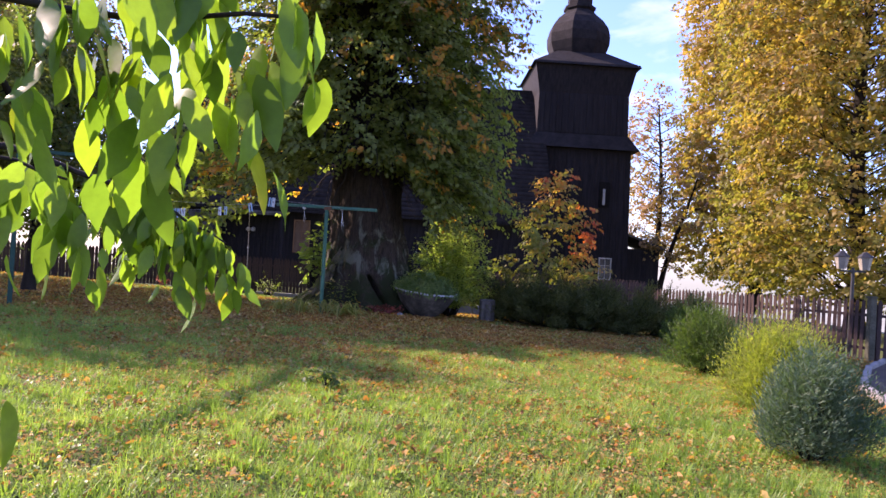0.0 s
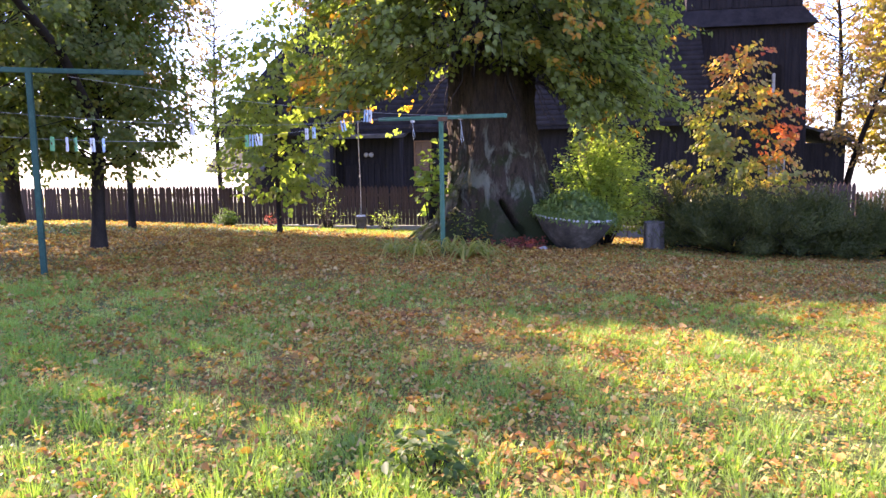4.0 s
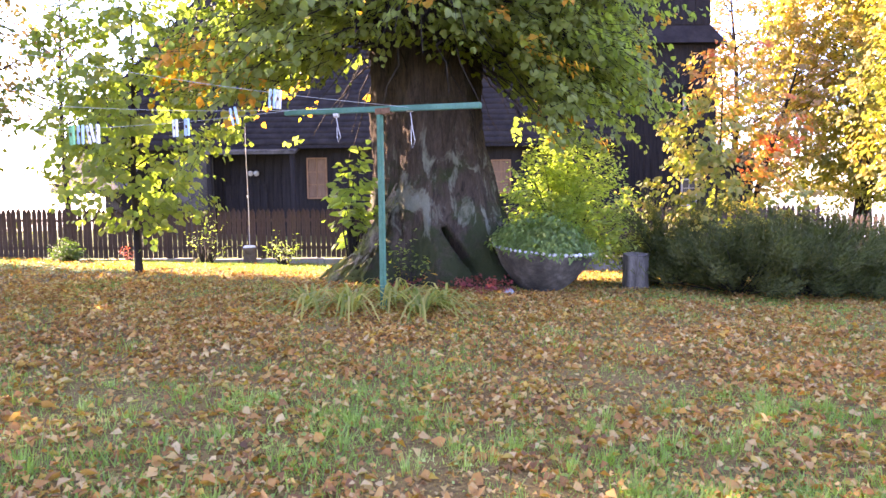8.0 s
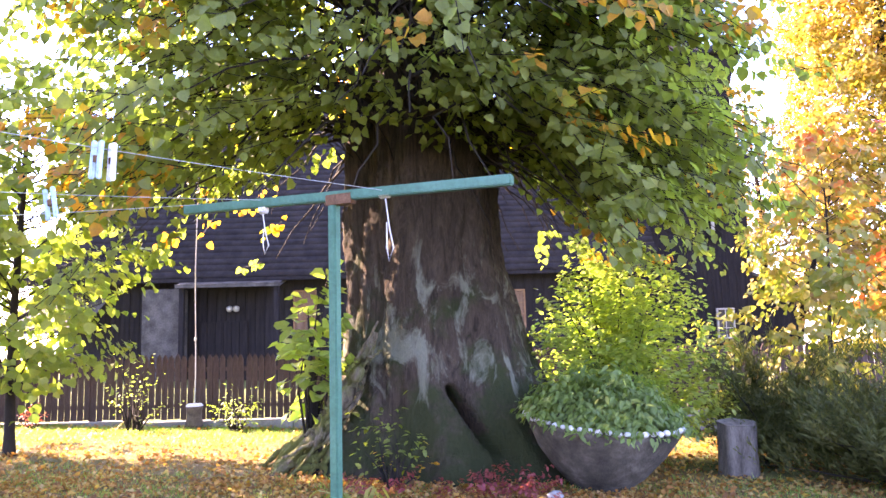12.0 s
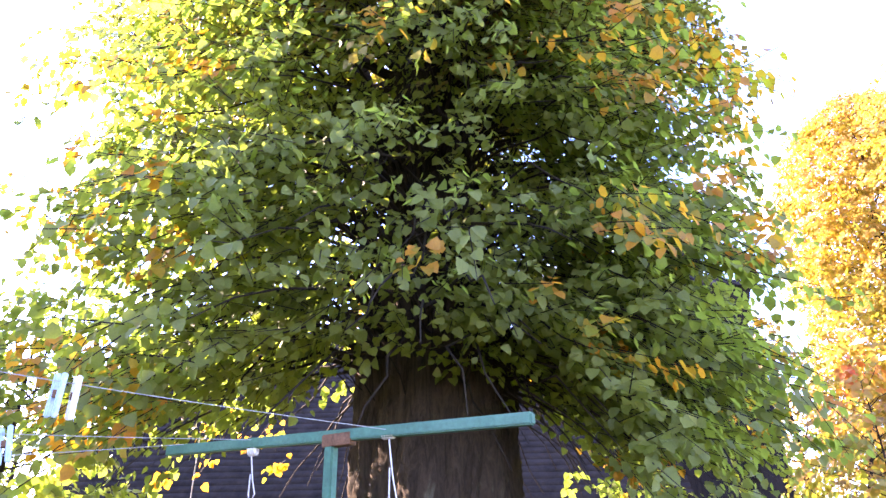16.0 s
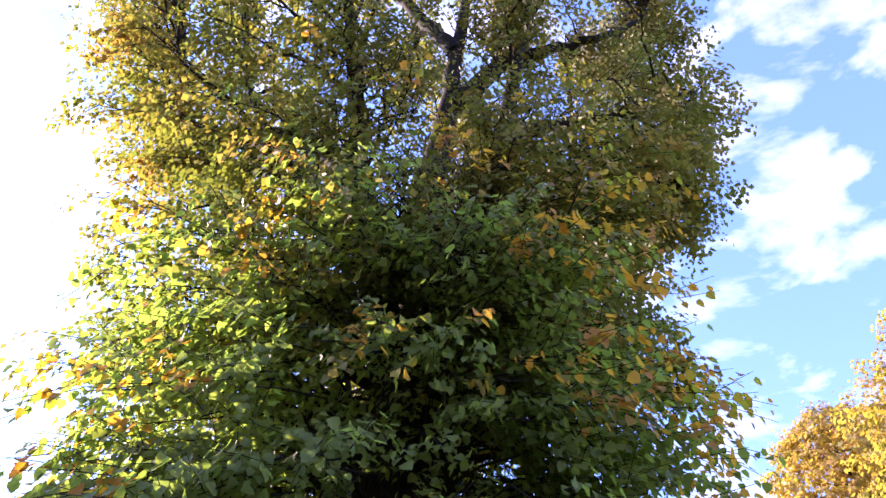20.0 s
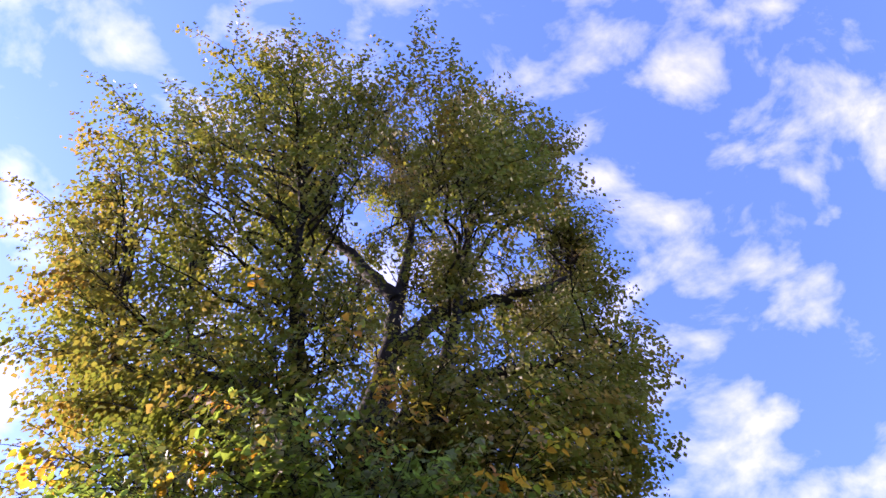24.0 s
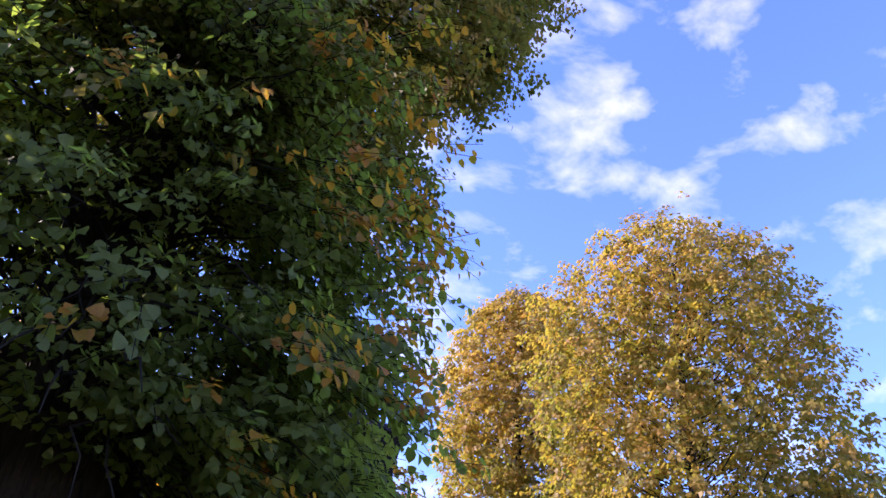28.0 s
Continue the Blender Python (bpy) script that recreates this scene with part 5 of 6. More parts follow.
def make_juniper(x, y, rx, h, seed, n=76):
    """A spreading juniper: arching plumes from one foot, each set with short needle sprays."""
    rng = np.random.default_rng(seed)
    th = empty("juniper", x, y, float(gz(x, y)) - 0.03)
    tagged(th, "dark green spreading juniper with feathery arching shoots", "juniper", "junipers by the fence")
    paths, cs, ds, rp = [], [], [], []
    s = np.linspace(0, 1, 9)
    for i in range(n):
        az = i * 2.39996 + rng.normal(0, 0.3)
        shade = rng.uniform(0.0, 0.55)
        out = rx * rng.uniform(0.25, 1.1) * (1 + 0.2 * math.sin(3 * az + seed))
        top = h * rng.uniform(0.15, 1.08) * (1.12 - 0.45 * out / rx)
        if rng.random() < 0.06:
            top = h * rng.uniform(1.05, 1.25)
        p = np.stack([math.cos(az) * out * s ** 0.9, math.sin(az) * out * s ** 0.9, top * (1.45 * s - 0.45 * s ** 2.6)], 1) + rng.normal(0, 0.02, (9, 3)) * s[:, None]
        paths.append(p)
        m = 30
        q = rng.uniform(0.12, 1.0, m) ** 0.5
        cs.append(np.stack([np.interp(q, s, p[:, k]) for k in range(3)], 1) + rng.normal(0, 0.045, (m, 3)))
        # shade inside the plumes put into the needle colour; tips lighter olive
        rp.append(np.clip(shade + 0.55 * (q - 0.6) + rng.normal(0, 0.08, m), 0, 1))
        tan = unit(p[-1] - p[4])
        ds.append(tan[None] + np.array([0, 0, 0.25]) + rng.normal(0, 0.26, (m, 3)))
    tube_part("woody_frame", paths, [np.linspace(0.014, 0.003, 9)] * n, M_TWIG, th, 4)
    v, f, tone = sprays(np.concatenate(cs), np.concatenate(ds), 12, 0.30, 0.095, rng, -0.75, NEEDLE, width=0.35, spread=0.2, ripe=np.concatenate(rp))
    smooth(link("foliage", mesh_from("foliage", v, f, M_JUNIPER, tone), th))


for k, (x, y, rx, h) in enumerate(((5.45, 2.75, 1.15, 0.92), (6.6, 2.85, 1.25, 1.15), (7.8, 3.2, 1.25, 0.98), (4.9, 4.3, 0.85, 1.12), (8.9, 3.5, 1.0, 0.74))):
    make_juniper(x, y, rx, h, 50 + k)
make_shrub("globe_thuja", "small rounded green thuja beside the juniper", 8.3, 0.3, 0.42, 0.4, 0.75, M_THUJA, 900, 0.055, 60, NEEDLE, 14, 0.14, 0.6, category="thuja", droop=-0.6)
make_shrub("globe_thuja", "taller rounded green thuja at the lawn's edge", 7.6, -1.9, 0.56, 0.54, 1.22, M_THUJA, 2000, 0.055, 61, NEEDLE, 14, 0.15, 0.6, category="thuja", droop=-0.6)
make_shrub("globe_thuja", "dense round green thuja above bare soil", 6.6, -5.0, 0.54, 0.52, 1.04, M_THUJA, 2000, 0.055, 62, NEEDLE, 14, 0.15, 0.6, category="thuja", droop=-0.6)
for k, (x, y, h) in enumerate(((6.62, -5.95, 0.95), (6.85, -6.0, 1.05), (7.02, -5.85, 0.8))):
    make_shrub("young_cypress", "slim upright blue-green cypress spire", x, y, 0.085, 0.085, h, M_BLUETHUJA, 200, 0.045, 63 + 7 * k, NEEDLE, 12, 0.15, 2.2, category="cypress", droop=-0.6)
make_shrub("golden_thuja", "golden thuja with bright feathery yellow-green shoots", 6.14, -7.95, 0.53, 0.52, 0.96, M_GOLDTHUJA, 2000, 0.055, 64, NEEDLE, 15, 0.2, 0.7, category="thuja", droop=-0.6)
make_shrub("blue_cypress", "rounded blue-green dwarf cypress beside the drive", 5.35, -10.0, 0.40, 0.38, 0.86, M_BLUETHUJA, 1800, 0.05, 65, NEEDLE, 15, 0.15, 0.8, category="cypress", droop=-0.6)


# ---------------------------------------------------------------- clothes posts and lines
def build_clothes_post(x, y, ang, lean_x=0.0):
    z0 = float(gz(x, y))
    th = empty("clothes_post", x, y, z0)
    th.rotation_euler = (0, 0, ang)
    tagged(th, "teal painted steel clothes post with a crossbar", "clothes post")
    H = 2.33
    p = boxm(-0.032, 0.032, -0.032, 0.032, -0.3, H, bevel=0.008)
    for v in p.verts:
        v.co.x += lean_x * v.co.z
    part("pole", p, M_TEAL, th)
    bar = boxm(-1.42, 1.31, -0.03, 0.03, H - 0.005, H + 0.062, bevel=0.008)
    for v in bar.verts:
        v.co.z += 0.075 * max(0.0, -v.co.x / 1.42) - 0.015 * max(0.0, v.co.x / 1.31)
    part("crossbar", bar, M_TEAL, th)
    part("weld_plate", boxm(-0.05, 0.16, -0.034, 0.034, H - 0.008, H + 0.066, bevel=0.004), M_RUST, th, "rusty weld")
    for hx, n in ((0.42, 5), (-0.62, 4)):
        bm = bmesh.new()
        for i in range(n):
            r = bmesh.ops.create_uvsphere(bm, u_segments=7, v_segments=5, radius=0.018)
            for v in r["verts"]:
                v.co = Vector((hx + (i - n / 2) * 0.016 + v.co.x * 0.7, v.co.y * 1.7, H + 0.03 + v.co.z * 1.9))
        part("cord_knot", bm, M_ROPE, th, "white cord knot", soft=True)
    for hx, ln in ((0.44, 0.42), (-0.60, 0.3)):
        a = np.array([(hx, -0.04, H - 0.01), (hx + 0.03, -0.045, H - ln * 0.5), (hx + 0.055, -0.04, H - ln * 0.8), (hx + 0.02, -0.04, H - ln), (hx + 0.005, -0.04, H - ln * 0.8), (hx + 0.01, -0.045, H - ln * 0.4)])
        tube_part("cord_end", [a], [np.full(6, 0.0045)], M_ROPE, th, 5)
    return th, H + z0


ANG = math.atan2(-0.41 - 0.86, 1.06 + 1.32)
post, TOPZ = build_clothes_post(0.0, 0.19, ANG)
FAR, FAR_ANG = (-4.4, -4.0), 0.45
LINE_END, LINE_SAG = (1.80, 2.05, 2.47), (0.26, 0.16, 0.10)      # line-end heights at the far post, fitted to the camera's view, and the sag


def build_far_post():
    x, y = FAR
    z0 = float(gz(x, y))
    th = empty("clothes_post", x, y, z0)
    th.rotation_euler = (0, 0, FAR_ANG)
    tagged(th, "teal clothes post in shade beside the trees", "clothes post")
    part("pole", boxm(-0.035, 0.035, -0.035, 0.035, -0.3, 2.5, bevel=0.008), M_TEAL_SHADED, th)
    part("crossbar", boxm(-1.3, 1.3, -0.03, 0.03, 2.5, 2.562, bevel=0.008), M_TEAL_SHADED, th)
    # hooks added to carry the fitted line ends
    for hx, low in zip((-1.25, -0.62, 0.42), LINE_END):
        tube_part("hook", [np.array([(hx, 0, 2.51), (hx + 0.01, 0, (2.51 + low) / 2), (hx, 0, low - 0.01)])], [np.full(3, 0.006)], M_RUST, th, 5)


build_far_post()


def build_lines():
    ca, sa = math.cos(ANG), math.sin(ANG)
    for k, hx in enumerate((-1.25, -0.62, 0.42)):
        a = np.array([hx * ca, 0.19 + hx * sa, TOPZ + (0.135, 0.10, 0.05)[k]])
        b = np.array([FAR[0] + hx * math.cos(FAR_ANG), FAR[1] + hx * math.sin(FAR_ANG), float(gz(*FAR)) + LINE_END[k]])
        s = np.linspace(0, 1, 24)[:, None]
        p = a * (1 - s) + b * s
        p[:, 2:3] -= LINE_SAG[k] * np.sin(np.pi * s)
        th = tube_part("clothes_line", [p], [np.full(24, 0.0022)], M_WIRE, None, 5)
        tagged(th, "sagging pale clothes line between two posts", "clothes line", "clothes lines")
        for q in ({0: (0.22, 0.24, 0.36, 0.372, 0.384, 0.396, 0.70, 0.72, 0.75, 0.765, 0.79), 1: (0.22, 0.6), 2: (0.29, 0.302)}[k]):
            c = np.array([np.interp(q, s[:, 0], p[:, j]) for j in range(3)])
            build_pin(c, math.atan2(*(b - a)[1::-1]), (M_PIN, M_PIN, M_PINBLUE, M_PINGREEN)[int(q * 100) % 4])


PINS = {}


def build_pin(c, ang, mat):
    if mat.name not in PINS:
        th = empty("clothes_peg")
        tagged(th, "plastic clothes peg hanging on the line", "clothes peg", "clothes pegs")
        for sx in (-1, 1):
            bm = boxm(-0.006, 0.006, -0.007, 0.007, -0.085, 0.02, bevel=0.003)
            for v in bm.verts:
                v.co.x += sx * (0.010 + 0.14 * abs(v.co.z + 0.03))
            part("peg_leg", bm, mat, th)
        sp = bmesh.new()
        bmesh.ops.create_cone(sp, cap_ends=True, segments=10, radius1=0.009, radius2=0.009, depth=0.018)
        for v in sp.verts:
            v.co.z -= 0.03
        part("spring", sp, M_RUST, th)
        PINS[mat.name] = th
        th.location = c
        th.scale = (1.8, 1.8, 1.8)
        th.rotation_euler = (0, 0, ang + 1.57)
        return
    copy_thing(PINS[mat.name], pose(c[0], c[1], c[2], 0, RNG.normal(0, 6), math.degrees(ang) + 90 + RNG.normal(0, 12)))


build_lines()


# ---------------------------------------------------------------- hanging log
def build_hanging_log():
    x, y = -3.68, 8.1
    th = empty("hanging_log", x, y, float(gz(x, y)))
    tagged(th, "dark log hung low on a white rope from the tree", "hanging log")
    zb = 0.03
    prof = [(0.0, 0), (0.15, 0.01), (0.16, 0.06), (0.13, 0.16), (0.135, 0.30), (0.15, 0.36), (0.0, 0.37)]
    bm = bmesh.new()
    S = 14
    rings = [[bm.verts.new(((r + 0.006 * math.sin(3 * k)) * math.cos(2 * math.pi * k / S), (r + 0.006 * math.sin(3 * k)) * math.sin(2 * math.pi * k / S), zb + z)) for k in range(S)] for r, z in prof[1:-1]]
    for a, b in zip(rings, rings[1:]):
        for k in range(S):
            bm.faces.new((a[k], a[(k + 1) % S], b[(k + 1) % S], b[k]))
    bm.faces.new(rings[0][::-1])
    bm.faces.new(rings[-1])
    part("log", bm, M_LOG, th, soft=True)
    bm = bmesh.new()
    bmesh.ops.create_cone(bm, cap_ends=True, segments=16, radius1=0.15, radius2=0.12, depth=0.04)
    for v in bm.verts:
        v.co.z += zb + 0.39
    part("cap", bm, M_PIN, th, "white disc on top")
    s = np.linspace(0, 1, 20)
    path = np.stack([0.01 * np.sin(s * 9), 0.01 * np.cos(s * 7), zb + 0.4 + s * 4.6], 1)
    tube_part("rope", [path], [np.full(20, 0.009)], M_ROPE, th, 6)
    bm = bmesh.new()
    bmesh.ops.create_icosphere(bm, subdivisions=2, radius=0.026)
    for v in bm.verts:
        v.co.z = v.co.z * 1.6 + zb + 1.55
    part("knot", bm, M_ROPE, th, soft=True)


build_hanging_log()


# ---------------------------------------------------------------- planter bowl
def build_planter():
    x, y = 2.28, 2.75
    z0 = float(gz(x, y)) - 0.03
    th = empty("planter_bowl", x, y, z0)
    th.rotation_euler = (radians(3), radians(5), 0)
    tagged(th, "large mossy concrete planter bowl rimmed with white pebbles", "planter")
    prof = [(0.27, 0.0), (0.31, 0.03), (0.33, 0.08), (0.47, 0.20), (0.63, 0.40), (0.76, 0.62), (0.80, 0.71), (0.76, 0.72), (0.70, 0.65), (0.0, 0.58)]
    bm = bmesh.new()
    S = 48
    rings = []
    for r, z in prof[:-1]:
        rings.append([bm.verts.new(((r + RNG.normal(0, 0.005)) * math.cos(2 * math.pi * k / S), (r + RNG.normal(0, 0.005)) * math.sin(2 * math.pi * k / S), z + RNG.normal(0, 0.004))) for k in range(S)])
    for a, b in zip(rings, rings[1:]):
        for k in range(S):
            bm.faces.new((a[k], a[(k + 1) % S], b[(k + 1) % S], b[k]))
    bm.faces.new(rings[-1])
    bm.faces.new(rings[0][::-1])
    part("bowl", bm, M_BOWL, th, soft=True)
    peb = bmesh.new()
    bmesh.ops.create_icosphere(peb, subdivisions=2, radius=1)
    for v in peb.verts:
        v.co = Vector((v.co.x * 0.036, v.co.y * 0.026, v.co.z * 0.026))
    first = part("pebble", peb, M_PEBBLE, th, soft=True)
    for k in range(58):
        ob = first if k == 0 else link("pebble", first.data, th)
        a = 2 * math.pi * k / 58
        ob.location = (0.79 * math.cos(a), 0.79 * math.sin(a), 0.715 + RNG.normal(0, 0.004))
        ob.rotation_euler = (RNG.normal(0, 0.3), RNG.normal(0, 0.3), a + 1.57)
        ob.scale = Vector((1, 1, 1)) * float(RNG.uniform(0.8, 1.2))
    rng = np.random.default_rng(71)
    n = 620
    az, u = rng.uniform(0, 2 * np.pi, n), np.sqrt(rng.uniform(0, 1, n))
    c = np.stack([0.68 * u * np.cos(az), 0.68 * u * np.sin(az), 0.66 + 0.50 * (1 - u ** 2.6) * rng.uniform(0.25, 1, n) * (1 + 0.25 * np.sin(4 * az))], 1)
    d = np.stack([np.cos(az), np.sin(az), rng.uniform(0.2, 1.2, n)], 1)
    v, f, tone = sprays(c, d, 9, 0.27, 0.085, rng, 0.6, LANCE * np.array([1.7, 1, 1]))
    smooth(link("planting", mesh_from("planting", v, f, M_PLANTER_GREEN, tone), th, "leafy green bedding plants"))


build_planter()


# ---------------------------------------------------------------- stump
def build_stump():
    x, y = 4.02, 3.45
    th = empty("tree_stump", x, y, float(gz(x, y)))
    tagged(th, "grey weathered tree stump beside the juniper", "stump")
    S, nz = 28, 10
    bm = bmesh.new()
    rings = []
    for j in range(nz):
        z = -0.1 + 0.68 * j / (nz - 1)
        rr = 0.20 + 0.06 * max(0, 0.25 - z)
        rings.append([bm.verts.new(((rr + 0.02 * math.sin(5 * a + 1) + RNG.normal(0, 0.004)) * math.cos(a), (rr + 0.02 * math.sin(5 * a + 1) + RNG.normal(0, 0.004)) * math.sin(a), z + 0.02 * math.sin(a) * (j == nz - 1))) for a in np.linspace(0, 2 * math.pi, S, endpoint=False)])
    for a, b in zip(rings, rings[1:]):
        for k in range(S):
            bm.faces.new((a[k], a[(k + 1) % S], b[(k + 1) % S], b[k]))
    part("stem", bm, M_STUMP, th, soft=True)
    bm = bmesh.new()
    bm.faces.new([bm.verts.new((v[0], v[1], v[2])) for v in [((0.2 + 0.02 * math.sin(5 * a + 1)) * math.cos(a), (0.2 + 0.02 * math.sin(5 * a + 1)) * math.sin(a), 0.585 + 0.02 * math.sin(a)) for a in np.linspace(0, 2 * math.pi, S, endpoint=False)]])
    part("cut_face", bm, M_STUMP, th, "pale cut face")


build_stump()


# ---------------------------------------------------------------- street lamp behind the fence
def build_lamp():
    x, y = 15.2, 5.2
    th = empty("street_lamp", x, y, float(gz(x, y)))
    tagged(th, "black iron lamp post with two lanterns", "street lamp")
    bm = bmesh.new()
    bmesh.ops.create_cone(bm, cap_ends=True, segments=12, radius1=0.07, radius2=0.045, depth=2.5)
    for v in bm.verts:
        v.co.z += 1.25
    part("pole", bm, M_IRON, th)
    part("arm", boxm(-0.4, 0.4, -0.025, 0.025, 2.36, 2.42, bevel=0.01), M_IRON, th)
    for sx in (-0.36, 0.36):
        bm = bmesh.new()
        bmesh.ops.create_cone(bm, cap_ends=True, segments=6, radius1=0.13, radius2=0.2, depth=0.36)
        for v in bm.verts:
            v.co += Vector((sx, 0, 2.62))
        ln = part("lantern", bm, M_LANTERN, th, "frosted glass lantern")
        bm = bmesh.new()
        bmesh.ops.create_cone(bm, cap_ends=True, segments=6, radius1=0.24, radius2=0.05, depth=0.18)
        for v in bm.verts:
            v.co += Vector((sx, 0, 2.9))
        part("roof", bm, M_IRON, ln)


build_lamp()


# ---------------------------------------------------------------- plants at the foot of tree and post
def build_daylilies(x, y, n, seed, length=0.95):
    rng = np.random.default_rng(seed)
    th = empty("daylily_clump", x, y, float(gz(x, y)))
    tagged(th, "clump of long arching yellowing strap leaves", "daylily", "daylily clumps")
    az = rng.uniform(0, 2 * np.pi, n)
    L = length * rng.uniform(0.6, 1.2, n)
    vs, fs = [], []
    s = np.linspace(0, 1, 6)
    for i in range(n):
        o = np.array([math.cos(az[i]), math.sin(az[i]), 0])
        w = np.array([-o[1], o[0], 0])
        reach = rng.uniform(0.6, 1.25)
        p = o[None] * (0.05 + L[i] * reach * s ** 1.3)[:, None]
        p[:, 2] = L[i] * (1.25 * s - (0.9 + 0.55 * reach) * s ** 2)
        p[:, 2] = np.maximum(p[:, 2], 0.01)
        hw = 0.014 * np.array([0.8, 1, 1, 0.85, 0.55, 0.05])
        k = len(vs) * 12
        vs.append(np.concatenate([p - w * hw[:, None], p + w * hw[:, None]]))
        fs += [(k + j, k + j + 1, k + j + 7, k + j + 6) for j in range(5)]
    smooth(link("leaf_clump", mesh_from("leaf_clump", np.concatenate(vs), np.array(fs), M_STRAP, np.repeat(rng.uniform(0, 1, n), 12)), th))


build_daylilies(-4.75, 7.95, 30, 89, 0.5)
for i, (x, y, n) in enumerate(((-0.35, -0.25, 46), (0.45, -0.35, 50), (-0.85, 0.0, 34), (0.75, 0.1, 30), (0.1, 0.5, 30))):
    build_daylilies(x, y, n, 80 + i)


def build_scarlet():
    rng = np.random.default_rng(91)
    for i, (x, y, r, n) in enumerate(((1.35, 2.35, 0.36, 62), (0.1, 2.2, 0.32, 26), (0.95, 1.85, 0.3, 20), (1.5, 1.75, 0.22, 12))):
        th = empty("scarlet_groundcover", x, y, float(gz(x, y)))
        tagged(th, "low scarlet groundcover at the tree's foot", "groundcover", "scarlet patches")
        az, u = rng.uniform(0, 2 * np.pi, n), np.sqrt(rng.uniform(0, 1, n))
        c = np.stack([r * u * np.cos(az), 0.6 * r * u * np.sin(az), rng.uniform(0.02, 0.2, n)], 1)
        d = np.stack([np.cos(az), np.sin(az), rng.uniform(0.3, 1.0, n)], 1)
        v, f, tone = sprays(c, d, 7, 0.13, 0.05, rng, 0.2, OVAL)
        smooth(link("foliage", mesh_from("foliage", v, f, M_RED, tone), th))


build_scarlet()
make_shrub("red_flower_plant", "small red-leaved plant beside the picket fence", -6.2, 7.55, 0.28, 0.2, 0.5, M_RED, 16, 0.06, 95, OVAL, 6, 0.16, 0.7, category="plant", stems=2)


def build_stone(x, y, r):
    """A pale rounded stone, half sunk in the soil."""
    bm = bmesh.new()
    bmesh.ops.create_icosphere(bm, subdivisions=3, radius=1)
    for v in bm.verts:
        lump = 1 + 0.16 * noise.noise(v.co * 1.7) + 0.05 * noise.noise(v.co * 5.0)
        v.co = Vector((v.co.x * r * lump, v.co.y * 0.7 * r * lump, v.co.z * 0.85 * r * lump))
    ob = part("stone", bm, M_CONCRETE, None, soft=True)
    ob.location = (x, y, float(gz(x, y)) + 0.3 * r)
    tagged(ob, "pale stone in the leaves beside the planter", "stone")


build_stone(1.72, 2.02, 0.085)
make_shrub("trunk_shoots", "thin leafy shoots at the old tree's foot", 0.2, 2.55, 0.3, 0.2, 0.8, M_LIME, 22, 0.08, 92, OVAL, 6, 0.3, 1.2, stems=4)
# lighter privet leaf here puts sunlight into the shoots' colour
make_shrub("trunk_shoots", "leafy shoots hanging beside the old trunk, coloured lighter as if sunlit", -0.72, 3.35, 0.28, 0.25, 2.7, M_SHRUB, 34, 0.16, 93, HEART, 7, 0.35, 0.6, stems=4, z_low=0.4)
make_shrub("lawn_weed", "dark weed tuft in the lawn", 1.34, -8.8, 0.18, 0.18, 0.22, M_THUJA, 24, 0.07, 94, OVAL, 6, 0.12, 0.8, stems=2)


# ---------------------------------------------------------------- cherry branch over the start of the walk
def build_cherry():
    rng = np.random.default_rng(97)
    tree = empty("cherry_tree", -2.4, -12.8, float(gz(-2.4, -12.8)))
    tagged(tree, "young cherry tree whose leafy branch hangs over the lawn", "tree")
    o = np.array(tree.location)
    trunk = np.array([(0, 0, -0.1), (0.03, 0, 0.7), (0.0, 0.05, 1.4), (0.1, 0.0, 2.2), (0.05, 0.05, 3.2)])
    tube_part("trunk", [trunk], [np.array([0.07, 0.055, 0.05, 0.04, 0.015])], M_TWIG, tree, 9)
    boughs = [
        (34, [(-2.4, -12.8, 1.75), (-0.6, -13.7, 1.86), (0.6, -14.05, 1.86), (1.4, -14.2, 1.79), (1.98, -14.22, 1.79)]),
        (12, [(-2.4, -12.8, 1.95), (-0.6, -13.7, 2.05), (0.6, -14.1, 2.05), (1.4, -14.22, 1.98), (1.95, -14.24, 1.92)]),
        (60, [(-2.4, -12.8, 1.5), (-0.6, -12.75, 1.72), (0.6, -12.75, 1.74), (1.10, -12.78, 1.60), (1.47, -12.78, 1.42)]),
        (26, [(-2.4, -12.8, 1.6), (-0.6, -13.3, 1.75), (0.4, -13.5, 1.74), (0.95, -13.6, 1.66), (1.3, -13.62, 1.55)]),
        (4, [(-0.6, -13.7, 1.86), (0.6, -14.1, 1.6), (1.1, -14.15, 1.4), (1.36, -14.16, 1.25), (1.40, -14.15, 1.16)])]
    paths, cs, ds = [], [], []
    for m, b in boughs:
        p = np.array(b)
        t, s = np.linspace(0, 1, len(p)), np.linspace(0, 1, 24)
        path = np.stack([np.interp(s, t, p[:, c]) for c in range(3)], 1)
        path[1:-1] = (path[:-2] + 2 * path[1:-1] + path[2:]) / 4
        path += rng.normal(0, 0.006, (24, 3)) - o
        paths.append(path)
        q = rng.uniform({12: 0.84, 4: 0.9}.get(m, 0.55), 1.0, m)
        cs.append(np.stack([np.interp(q, s, path[:, c]) for c in range(3)], 1) + rng.normal(0, 0.02, (m, 3)))
        ds.append(np.stack([rng.normal(0.25, 0.4, m), rng.normal(0.0, 0.4, m), rng.normal(-0.8, 0.25, m)], 1))
    tube_part("branch_framework", paths, [np.linspace(0.026, 0.003, 24)] * len(paths), M_TWIG, tree, 7)
    v, f, tone = sprays(np.concatenate(cs), np.concatenate(ds), 4, 0.14, 0.115, rng, 1.5, BLADE)
    smooth(link("foliage", mesh_from("foliage", v, f, M_CHERRY, tone), tree, "backlit drooping cherry leaves"))


build_cherry()


